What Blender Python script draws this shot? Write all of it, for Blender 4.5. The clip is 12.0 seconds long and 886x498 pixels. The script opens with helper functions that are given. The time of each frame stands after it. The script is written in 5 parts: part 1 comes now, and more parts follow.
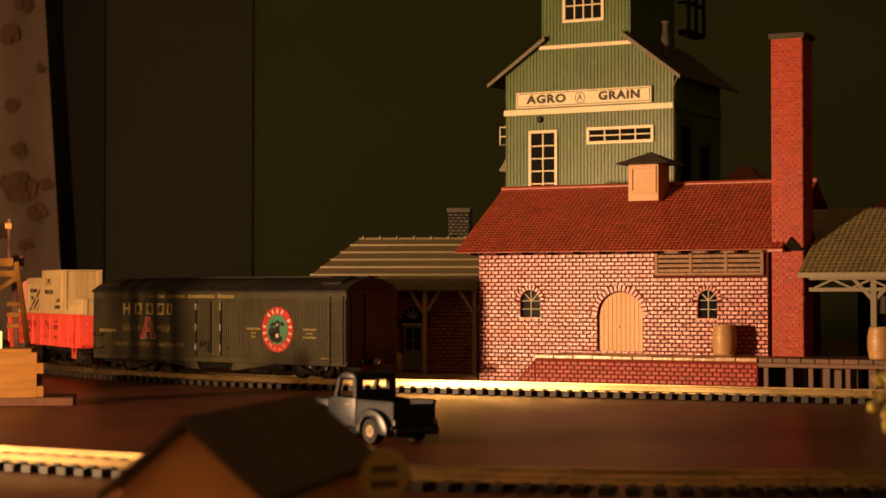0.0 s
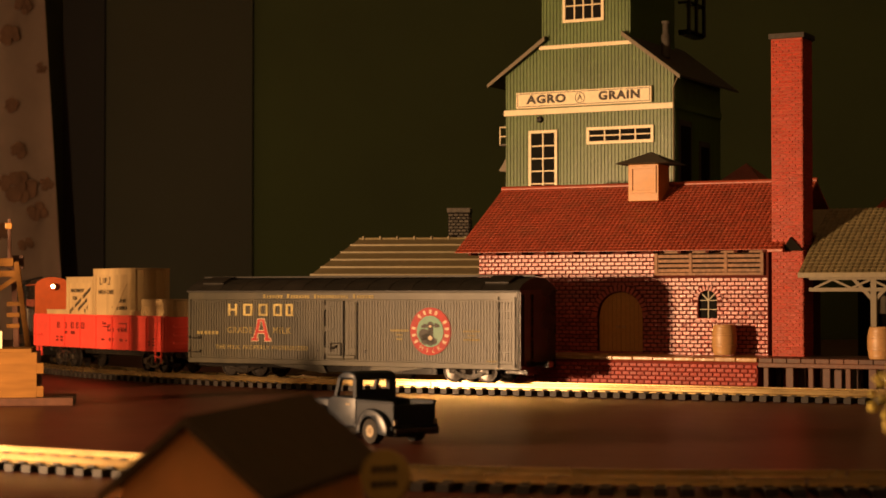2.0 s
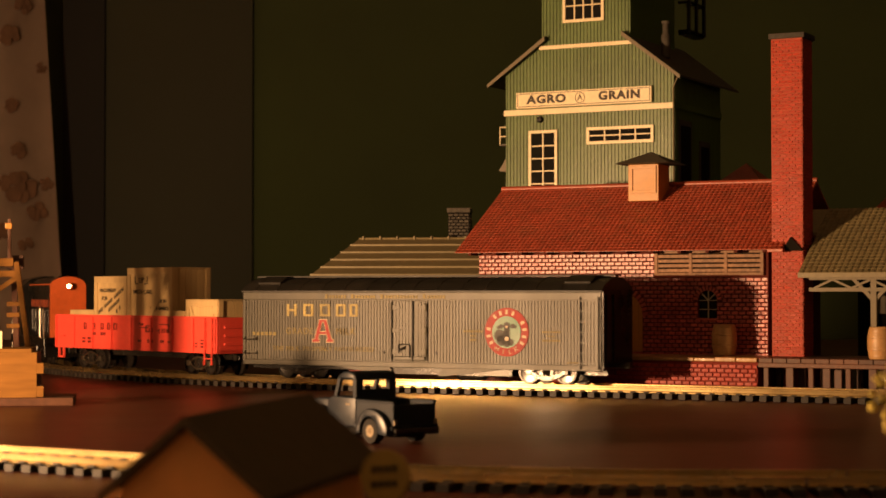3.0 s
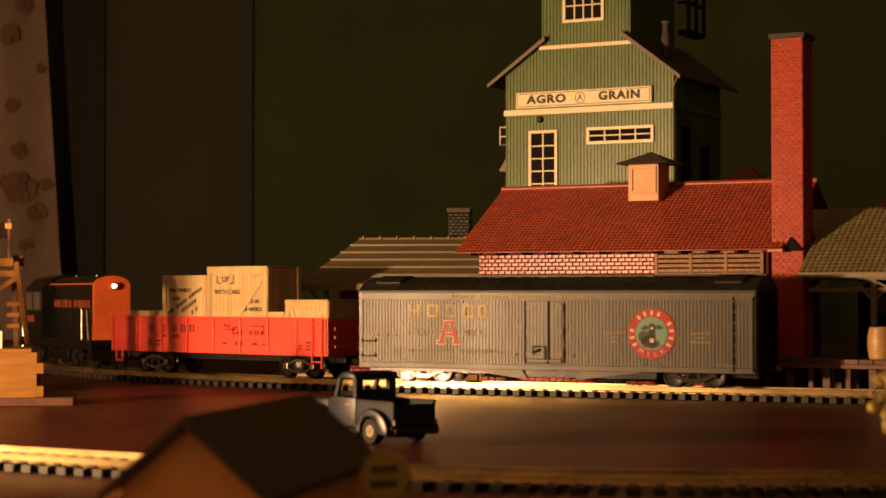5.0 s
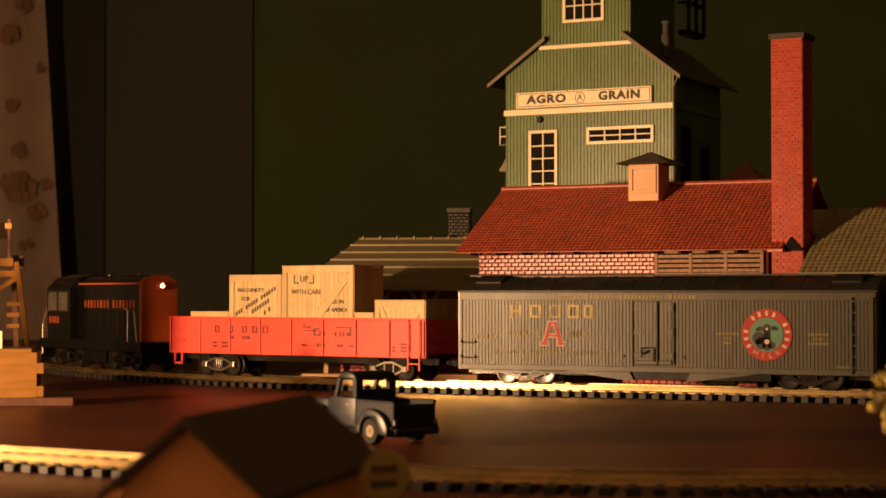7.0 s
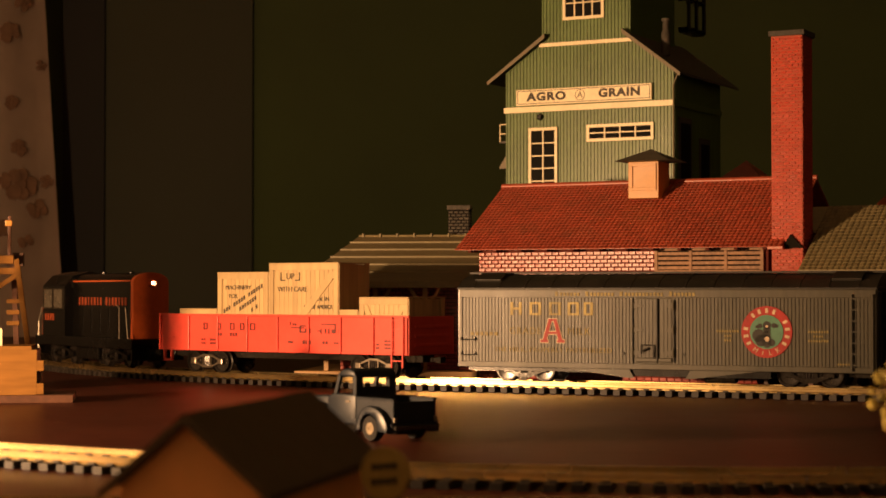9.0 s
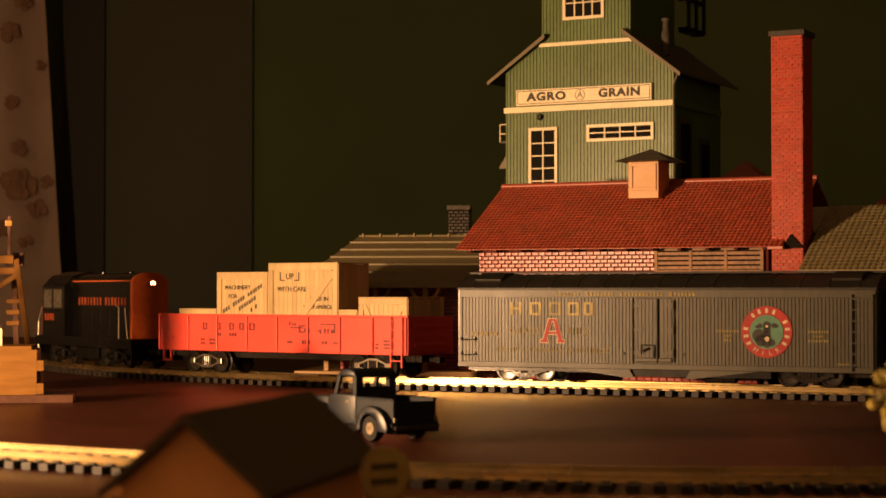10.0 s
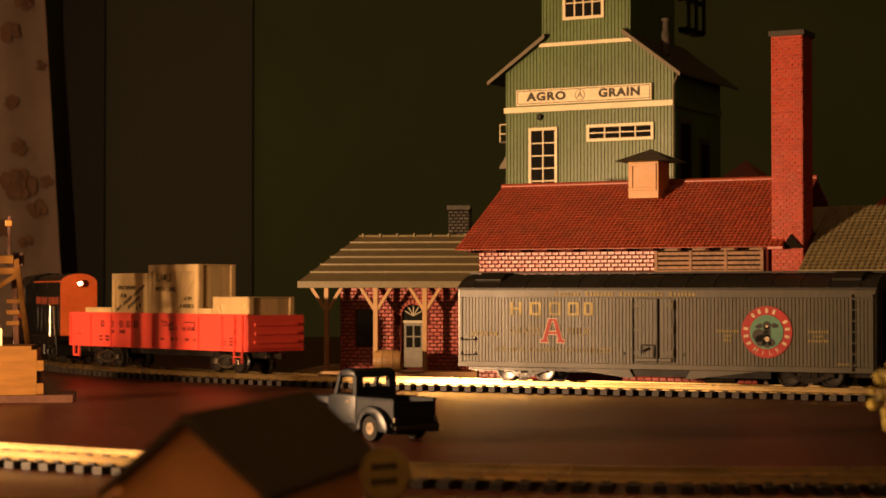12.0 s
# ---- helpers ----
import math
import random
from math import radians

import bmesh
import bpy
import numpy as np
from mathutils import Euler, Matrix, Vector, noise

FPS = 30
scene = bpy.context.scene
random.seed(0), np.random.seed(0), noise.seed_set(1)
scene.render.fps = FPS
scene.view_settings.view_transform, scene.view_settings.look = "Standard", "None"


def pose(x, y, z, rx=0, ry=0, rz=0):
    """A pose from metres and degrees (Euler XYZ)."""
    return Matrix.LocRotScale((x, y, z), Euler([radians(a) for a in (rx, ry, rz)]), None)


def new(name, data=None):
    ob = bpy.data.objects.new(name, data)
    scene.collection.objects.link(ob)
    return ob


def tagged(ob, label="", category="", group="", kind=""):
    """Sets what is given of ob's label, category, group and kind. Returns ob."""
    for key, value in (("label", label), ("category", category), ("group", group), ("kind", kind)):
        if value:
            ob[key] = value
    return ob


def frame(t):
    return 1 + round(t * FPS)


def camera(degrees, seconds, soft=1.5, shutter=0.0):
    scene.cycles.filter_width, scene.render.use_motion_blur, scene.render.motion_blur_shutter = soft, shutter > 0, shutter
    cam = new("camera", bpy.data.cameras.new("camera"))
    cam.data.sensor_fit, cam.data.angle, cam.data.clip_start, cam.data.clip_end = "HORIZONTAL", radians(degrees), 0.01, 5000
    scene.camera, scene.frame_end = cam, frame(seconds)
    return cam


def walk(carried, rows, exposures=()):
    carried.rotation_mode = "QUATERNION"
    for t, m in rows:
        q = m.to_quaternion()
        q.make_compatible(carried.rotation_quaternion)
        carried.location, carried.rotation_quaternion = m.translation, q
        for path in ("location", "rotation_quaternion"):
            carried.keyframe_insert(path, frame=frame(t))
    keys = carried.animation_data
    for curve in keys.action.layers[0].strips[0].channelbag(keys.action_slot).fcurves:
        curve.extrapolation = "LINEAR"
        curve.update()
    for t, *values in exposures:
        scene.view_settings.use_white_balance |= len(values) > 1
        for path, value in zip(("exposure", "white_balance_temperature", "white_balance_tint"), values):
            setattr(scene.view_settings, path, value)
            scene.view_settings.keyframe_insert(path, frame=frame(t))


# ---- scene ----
cam = camera(26.73, 12.0, soft=1.7, shutter=0.6)
cam.data.dof.use_dof = True
cam.data.dof.focus_distance = 0.83
cam.data.dof.aperture_fstop = 45.0
EYE = (0.0, 0.0, 0.0431)
before, after = pose(*EYE, 91.371), pose(*EYE, 91.288)
walk(cam, [(0, before), (8.8, before), (9.0, after), (12.0, after)])

# ---- light: one warm lamp, low, off to one side of the table ----
world = bpy.data.worlds.new("room_dark")
world.use_nodes = True
world.node_tree.nodes["Background"].inputs[0].default_value = (1.0, 0.75, 0.45, 1)
world.node_tree.nodes["Background"].inputs[1].default_value = 0.002
scene.world = world
lamp = bpy.data.lights.new("lamp", "POINT")
lamp.energy, lamp.color, lamp.shadow_soft_size = 23.6, (1.0, 0.56, 0.265), 0.013
new("lamp", lamp).location = (-0.415, 0.468, 0.0505)
scene.view_settings.exposure = 0.0


# ---- materials ----
def mat(name, color, rough=0.5, metal=0.0, vary=0.25, scale=400.0, bump=0.15, spec=0.5, dirt=0.0, dirt_color=(0.03, 0.02, 0.012),
        stretch=(1, 1, 1), emit=None, rand=0.0, distance=0.0002, uneven=0.1):
    m = bpy.data.materials.new(name)
    m.use_nodes = True
    nt = m.node_tree
    N, L = nt.nodes.new, nt.links.new
    b = nt.nodes["Principled BSDF"]
    b.inputs["Metallic"].default_value = metal
    b.inputs["Specular IOR Level"].default_value = spec
    co = N("ShaderNodeTexCoord")
    mp = N("ShaderNodeMapping")
    mp.inputs["Scale"].default_value = stretch
    L(co.outputs["Object"], mp.inputs["Vector"])
    fine, coarse = N("ShaderNodeTexNoise"), N("ShaderNodeTexNoise")
    for n, s in ((fine, scale), (coarse, scale / 9)):
        n.inputs["Scale"].default_value, n.inputs["Detail"].default_value = s, 5
        L(mp.outputs[0], n.inputs["Vector"])
    add = N("ShaderNodeMath")
    add.operation = "ADD"
    L(fine.outputs["Fac"], add.inputs[0])
    L(coarse.outputs["Fac"], add.inputs[1])
    rng = N("ShaderNodeMapRange")
    rng.inputs["From Min"].default_value, rng.inputs["From Max"].default_value = 0.65, 1.35
    rng.inputs["To Min"].default_value, rng.inputs["To Max"].default_value = 1 - vary, 1 + vary
    L(add.outputs[0], rng.inputs["Value"])
    last = rng.outputs[0]
    if rand:
        oi, gm = N("ShaderNodeObjectInfo"), N("ShaderNodeNewGeometry")
        s1 = N("ShaderNodeMath"); s1.operation = "ADD"
        L(oi.outputs["Random"], s1.inputs[0]); L(gm.outputs["Random Per Island"], s1.inputs[1])
        s2 = N("ShaderNodeMath"); s2.operation = "FRACT"
        L(s1.outputs[0], s2.inputs[0])
        s3 = N("ShaderNodeMapRange")
        s3.inputs["To Min"].default_value, s3.inputs["To Max"].default_value = 1 - rand, 1 + rand
        L(s2.outputs[0], s3.inputs["Value"])
        s4 = N("ShaderNodeMath"); s4.operation = "MULTIPLY"
        L(last, s4.inputs[0]); L(s3.outputs[0], s4.inputs[1])
        last = s4.outputs[0]
    mul = N("ShaderNodeVectorMath")
    mul.operation = "SCALE"
    mul.inputs[0].default_value = color
    L(last, mul.inputs["Scale"])
    col = mul.outputs[0]
    if dirt:
        d = N("ShaderNodeTexNoise")
        d.inputs["Scale"].default_value, d.inputs["Detail"].default_value = scale / 5, 8
        L(mp.outputs[0], d.inputs["Vector"])
        r2 = N("ShaderNodeMapRange")
        r2.inputs["From Min"].default_value, r2.inputs["From Max"].default_value = 0.45, 0.75
        r2.inputs["To Max"].default_value = dirt
        L(d.outputs["Fac"], r2.inputs["Value"])
        mx = N("ShaderNodeMix")
        mx.data_type = "RGBA"
        L(r2.outputs[0], mx.inputs["Factor"])
        L(col, mx.inputs["A"])
        mx.inputs["B"].default_value = (*dirt_color, 1)
        col = mx.outputs["Result"]
    L(col, b.inputs["Base Color"])
    rr = N("ShaderNodeMapRange")
    rr.inputs["To Min"].default_value, rr.inputs["To Max"].default_value = max(rough - uneven, 0.02), min(rough + uneven, 1)
    L(coarse.outputs["Fac"], rr.inputs["Value"])
    L(rr.outputs[0], b.inputs["Roughness"])
    if bump:
        bp = N("ShaderNodeBump")
        bp.inputs["Strength"].default_value, bp.inputs["Distance"].default_value = bump, distance
        L(fine.outputs["Fac"], bp.inputs["Height"])
        L(bp.outputs[0], b.inputs["Normal"])
    if emit:
        b.inputs["Emission Color"].default_value = (*emit[:3], 1)
        b.inputs["Emission Strength"].default_value = emit[3]
    return m


M_TABLE = mat("table_paint", (0.068, 0.021, 0.013), 0.37, vary=0.26, scale=130, bump=0.35, spec=0.05, dirt=0.25, dirt_color=(0.09, 0.04, 0.027), uneven=0.06)
M_WALLPAINT = mat("green_wall_paint", (0.042, 0.061, 0.0125), 0.8, vary=0.18, scale=7, bump=0.1)
M_DOORPAINT = mat("dark_green_door_paint", (0.024, 0.027, 0.008), 0.7, vary=0.16, scale=9, bump=0.1)
M_DARKWOOD = mat("dark_door_wood", (0.004, 0.003, 0.002), 0.7, scale=15)
M_CEIL = mat("ceiling_paint", (0.60, 0.56, 0.48), 0.9, scale=10)
M_FLOORBOARD = mat("floor_boards", (0.12, 0.07, 0.04), 0.5, scale=10)
M_BRICK = mat("pink_brick", (0.39, 0.080, 0.063), 0.31, vary=0.3, scale=900, bump=0.9, spec=0.5, rand=0.22, dirt=0.85, dirt_color=(0.18, 0.034, 0.031))
M_BRICKDARK = mat("brick_joint", (0.085, 0.018, 0.012), 0.7, scale=900, bump=0.3, spec=0.08)
M_REDBRICK = mat("red_brick", (0.35, 0.030, 0.012), 0.4, vary=0.22, scale=700, bump=0.4, rand=0.16, spec=0.2)
M_PLATBRICK = mat("dark_red_brick", (0.31, 0.032, 0.018), 0.42, vary=0.25, scale=700, bump=0.6, rand=0.2, spec=0.22, dirt=0.4, dirt_color=(0.16, 0.017, 0.01))
M_REDJOINT = mat("red_brick_joint", (0.33, 0.058, 0.027), 0.5, scale=900, spec=0.2)
M_COPING = mat("worn_tan_coping", (0.36, 0.20, 0.07), 0.3, vary=0.35, scale=260, bump=0.8, spec=0.6, dirt=0.5, dirt_color=(0.20, 0.07, 0.03))
M_PLATJOINT = mat("dark_red_joint", (0.15, 0.019, 0.011), 0.6, scale=900, spec=0.08)
M_TILE = mat("red_roof_tile", (0.31, 0.054, 0.025), 0.38, vary=0.25, scale=600, bump=0.35, rand=0.2, dirt=0.3, dirt_color=(0.19, 0.08, 0.04))
M_GREEN = mat("green_siding", (0.072, 0.128, 0.022), 0.38, vary=0.25, scale=420, bump=0.35, rand=0.12)
M_CREAM = mat("cream_trim", (0.80, 0.69, 0.45), 0.35, vary=0.12, scale=600, bump=0.15)
M_ROOFDARK = mat("dark_grey_roof", (0.055, 0.045, 0.032), 0.55, scale=400, bump=0.3)
# near-black put in for shade inside and behind things; also stone chimney joints
M_DARK = mat("shade_and_joint_black", (0.010, 0.008, 0.006), 0.8, scale=200, spec=0.05)
M_MUNTIN = mat("dull_window_bar", (0.46, 0.42, 0.30), 0.5, scale=500, spec=0.3)
M_LOUVRE = mat("weathered_louvre_wood", (0.25, 0.135, 0.072), 0.5, vary=0.45, scale=600, bump=0.4, spec=0.2)
M_GLASS = mat("window_pane", (0.010, 0.010, 0.009), 0.06, scale=200, bump=0.0, spec=0.18, uneven=0.03)
M_OCHRE = mat("ochre_plastic", (0.46, 0.215, 0.045), 0.45, vary=0.12, scale=600)
M_TAN = mat("tan_plastic", (0.40, 0.23, 0.09), 0.45, vary=0.15, scale=500)
M_GREYROOF = mat("grey_brown_roof", (0.13, 0.102, 0.05), 0.5, vary=0.15, scale=500, bump=0.2)
M_GREYTILE = mat("grey_roof_tile", (0.17, 0.138, 0.066), 0.5, vary=0.2, scale=500, bump=0.2, rand=0.15)
M_STONE = mat("grey_stone", (0.055, 0.048, 0.038), 0.6, vary=0.5, scale=700, bump=0.6, spec=0.25, rand=0.35)
M_DOCK = mat("brown_dock_wood", (0.085, 0.032, 0.015), 0.55, vary=0.35, scale=500, bump=0.35, rand=0.3)
M_RAIL = mat("brass_rail", (0.66, 0.50, 0.24), 0.26, metal=1.0, vary=0.12, scale=300, bump=0.05, dirt=0.3)
M_TIE = mat("black_tie_plastic", (0.020, 0.016, 0.013), 0.5, spec=0.3, vary=0.4, scale=600, rand=0.3)
M_CAR = mat("weathered_grey_green_paint", (0.020, 0.0175, 0.0065), 0.44, vary=0.45, scale=380, bump=0.3, spec=0.45, dirt=0.65, dirt_color=(0.046, 0.036, 0.0155), stretch=(1, 1, 0.3))
M_CARROOF = mat("black_roof_paint", (0.009, 0.008, 0.006), 0.5, scale=500, spec=0.3, dirt=0.2, dirt_color=(0.05, 0.04, 0.03))
M_BLACK = mat("black_plastic", (0.003, 0.0026, 0.0022), 0.25, spec=0.3, scale=500)
M_WHEEL = mat("blackened_steel", (0.016, 0.013, 0.011), 0.2, metal=0.3, vary=0.3, scale=500)
M_STEEL = mat("worn_steel", (0.28, 0.24, 0.19), 0.30, metal=1.0, vary=0.2, scale=500)
M_TRUCKBLACK = mat("greasy_black", (0.012, 0.010, 0.008), 0.16, spec=0.9, scale=600, bump=0.3, uneven=0.06)
M_RED = mat("red_orange_plastic", (0.62, 0.062, 0.042), 0.38, vary=0.12, scale=300, bump=0.06, spec=0.5)
M_REDDARK = mat("dark_red_lettering", (0.10, 0.010, 0.008), 0.5, vary=0.4, scale=500)
M_CRATE = mat("pale_crate_wood", (0.40, 0.285, 0.135), 0.5, vary=0.2, scale=300, bump=0.25, stretch=(1, 1, 0.2), rand=0.12)
M_INK = mat("black_ink", (0.035, 0.024, 0.014), 0.6, scale=500)
M_DULLYELLOW = mat("dull_yellow_lettering", (0.21, 0.165, 0.055), 0.5, vary=0.4, scale=600, spec=0.2, dirt=0.4, dirt_color=(0.06, 0.05, 0.025))
M_YELLOW = mat("faded_yellow_lettering", (0.34, 0.27, 0.10), 0.5, vary=0.45, scale=500, spec=0.2, dirt=0.5, dirt_color=(0.10, 0.08, 0.035))
M_LETTERRED = mat("red_lettering", (0.27, 0.022, 0.020), 0.5, vary=0.3, scale=600, spec=0.2)
M_LETTERWHITE = mat("cream_lettering", (0.42, 0.31, 0.20), 0.5, vary=0.3, scale=600)
M_EMBLEMGREEN = mat("emblem_green", (0.028, 0.13, 0.072), 0.45, scale=600)
M_ORANGE = mat("orange_paint", (0.40, 0.075, 0.016), 0.38, vary=0.2, scale=400)
M_HANDRAIL = mat("silver_handrail", (0.6, 0.55, 0.45), 0.35, metal=0.8, scale=500)
M_BLUE = mat("slate_blue_paint", (0.010, 0.014, 0.021), 0.36, vary=0.2, scale=400, bump=0.05, spec=0.25)
M_RUBBER = mat("black_rubber", (0.006, 0.005, 0.0045), 0.6, scale=500, spec=0.15)
M_CHROME = mat("gold_hub", (0.16, 0.125, 0.08), 0.4, metal=0.5, scale=400)
M_PLY = mat("plywood", (0.22, 0.105, 0.026), 0.75, vary=0.3, scale=220, bump=0.25, stretch=(0.3, 0.3, 2), spec=0.1)
M_HOUSEROOF = mat("brown_card_roof", (0.080, 0.055, 0.025), 0.7, scale=300, vary=0.2)
M_HOUSEWALL = mat("orange_card_wall", (0.86, 0.40, 0.12), 0.6, scale=250, vary=0.12)
M_SIGN = mat("yellow_sign_paint", (0.42, 0.30, 0.08), 0.6, scale=300)
M_LEAF = mat("yellow_green_foliage", (0.38, 0.30, 0.06), 0.25, vary=0.4, scale=600, spec=0.8, rand=0.4)
M_CURTAIN = mat("pale_curtain_cloth", (0.50, 0.37, 0.29), 0.9, vary=0.14, scale=25, bump=0.3)
M_MOTIF = mat("dark_flower_print", (0.16, 0.085, 0.050), 0.9, vary=0.4, scale=60)
M_GREYDOOR = mat("grey_door_paint", (0.16, 0.15, 0.12), 0.45, scale=500)
# pane colour is raised to stand for the light interior behind it
M_CABPANE = mat("light_cab_pane", (0.07, 0.06, 0.045), 0.25, vary=0.5, scale=300, spec=0.5)
M_LOCOLETTER = mat("worn_orange_lettering", (0.20, 0.035, 0.010), 0.5, vary=0.5, scale=500)
M_BEACON = mat("headlight_glass", (0.9, 0.7, 0.4), 0.2, emit=(1.0, 0.66, 0.30, 26.0))


# ---- building blocks; sizes of things in millimetres ----
MM = 0.001


def part(name, bm, material, parent, label="", kind="", smooth=False):
    me = bpy.data.meshes.new(name)
    bmesh.ops.scale(bm, vec=(MM, MM, MM), verts=bm.verts)
    bm.to_mesh(me)
    bm.free()
    me.materials.append(material)
    if smooth:
        me.polygons.foreach_set("use_smooth", [True] * len(me.polygons))
        me.set_sharp_from_angle(angle=radians(38))
    ob = new(name, me)
    ob.parent = parent
    return tagged(ob, label, "", "", kind)


def thing(name, m, label, category, group="", kind=""):
    ob = new(name)
    ob.empty_display_size = 0.01
    ob.matrix_basis = m
    return tagged(ob, label, category, group, kind)


def box(bm, x0, x1, y0, y1, z0, z1, b=0.0):
    vs = [bm.verts.new((x, y, z)) for x in (x0, x1) for y in (y0, y1) for z in (z0, z1)]
    fs = [bm.faces.new([vs[i] for i in q]) for q in ((0, 1, 3, 2), (4, 6, 7, 5), (0, 4, 5, 1), (2, 3, 7, 6), (0, 2, 6, 4), (1, 5, 7, 3))]
    if b:
        es = {e for f in fs for e in f.edges}
        bmesh.ops.bevel(bm, geom=list(es), offset=b, segments=2, affect="EDGES", profile=0.5)
    return bm


def boxes(*rows, b=0.0):
    bm = bmesh.new()
    for r in rows:
        box(bm, *r, b=b)
    return bm


def beam(bm, a, c, w, d=None):
    """A square bar from a to c."""
    a, c = Vector(a), Vector(c)
    q = (c - a).to_track_quat("Z", "Y").to_matrix()
    d = d or w
    vs = [[bm.verts.new(p + q @ Vector((sx * w / 2, sy * d / 2, 0))) for sx, sy in ((-1, -1), (1, -1), (1, 1), (-1, 1))] for p in (a, c)]
    for i in range(4):
        j = (i + 1) % 4
        bm.faces.new((vs[0][i], vs[0][j], vs[1][j], vs[1][i]))
    bm.faces.new(vs[0][::-1])
    bm.faces.new(vs[1])
    return bm


def lathe(bm, profile, m=None, n=24):
    """A turned body: (radius, height) pairs about z, moved by m."""
    m = m or Matrix()
    rings = []
    for r, z in profile:
        rings.append([bm.verts.new(m @ Vector((r * math.cos(2 * math.pi * k / n), r * math.sin(2 * math.pi * k / n), z))) for k in range(n)])
    for a, c in zip(rings, rings[1:]):
        for k in range(n):
            bm.faces.new((a[k], a[(k + 1) % n], c[(k + 1) % n], c[k]))
    bm.faces.new(rings[0][::-1])
    bm.faces.new(rings[-1])
    return bm


def prism(bm, outline, y0, y1, axis="y"):
    """An (x, z) outline pushed from y0 to y1; axis 'x' takes (y, z) pushed along x."""
    def at(p, d):
        return (p[0], d, p[1]) if axis == "y" else (d, p[0], p[1]) if axis == "x" else (p[0], p[1], d)
    a = [bm.verts.new(at(p, y0)) for p in outline]
    c = [bm.verts.new(at(p, y1)) for p in outline]
    k = len(outline)
    for i in range(k):
        bm.faces.new((a[i], a[(i + 1) % k], c[(i + 1) % k], c[i]))
    bm.faces.new(a[::-1])
    bm.faces.new(c)
    bmesh.ops.recalc_face_normals(bm, faces=bm.faces)
    return bm


def wire(bm, points, r, n=6):
    for a, c in zip(points, points[1:]):
        a, c = Vector(a), Vector(c)
        q = (c - a).to_track_quat("Z", "Y").to_matrix().to_4x4()
        lathe(bm, [(r, 0), (r, (c - a).length)], Matrix.Translation(a) @ q, n)
    return bm


def arch(x0, x1, z0, z1, n=10):
    """The outline of an opening with a round head."""
    r = (x1 - x0) / 2
    cx, cz = (x0 + x1) / 2, z1 - r
    return [(x0, z0), (x1, z0)] + [(cx + r * math.cos(math.pi * k / n), cz + r * math.sin(math.pi * k / n)) for k in range(n + 1)]


def words(text, size, x, y, z, material, parent, name="lettering", depth=0.12, bold=0.0, turn=None, wide=1.0, spacing=1.0, label=""):
    """Lettering that faces local -y; (x, z) is its centre, size the letter height in mm."""
    cu = bpy.data.curves.new(name, "FONT")
    cu.body, cu.size, cu.extrude, cu.align_x, cu.align_y = text, size * 1.42, depth, "CENTER", "CENTER"
    cu.space_character, cu.offset = spacing, bold
    cu.resolution_u = 3
    tmp = bpy.data.objects.new(name, cu)
    scene.collection.objects.link(tmp)
    bpy.context.view_layer.update()
    me = bpy.data.meshes.new_from_object(tmp.evaluated_get(bpy.context.evaluated_depsgraph_get()))
    bpy.data.objects.remove(tmp)
    m = Matrix.Translation((x * MM, y * MM, z * MM)) @ pose(0, 0, 0, 90) @ (turn or Matrix()) @ Matrix.Diagonal((wide * MM, MM, MM, 1))
    me.transform(m)
    me.materials.clear()
    me.materials.append(material)
    ob = new(name, me)
    ob.parent = parent
    return tagged(ob, label)


def bars(parent, rows, y, material, name="lettering", label=""):
    """Plain bars for writing: (x, z, width, height) centres."""
    bm = bmesh.new()
    for x, z, w, h in rows:
        box(bm, x - w / 2, x + w / 2, y - 0.12, y + 0.1, z - h / 2, z + h / 2)
    return part(name, bm, material, parent, label)


# ---- the track: straight, then a curve of 456 mm radius ----
TX, TY, TH, RAD = 0.0095, 0.8144, radians(24.9), 0.456
RAILTOP = 0.0048


def along(s):
    """Place and heading on the main line, s metres past the start of the straight."""
    d, n = Vector((math.cos(TH), -math.sin(TH))), Vector((math.sin(TH), math.cos(TH)))
    if s >= 0:
        p, a = Vector((TX, TY)) + d * s, TH
    else:
        k = -s / RAD
        p, a = Vector((TX, TY)) - d * RAD * math.sin(k) + n * RAD * (1 - math.cos(k)), TH + k
    return p, -a


def on_track(s, half):
    """The pose of a car whose two bogies stand at s - half and s + half."""
    a, c = along(s - half)[0], along(s + half)[0]
    mid, d = (a + c) / 2, c - a
    return pose(mid.x, mid.y, RAILTOP, 0, 0, math.degrees(math.atan2(d.y, d.x)))


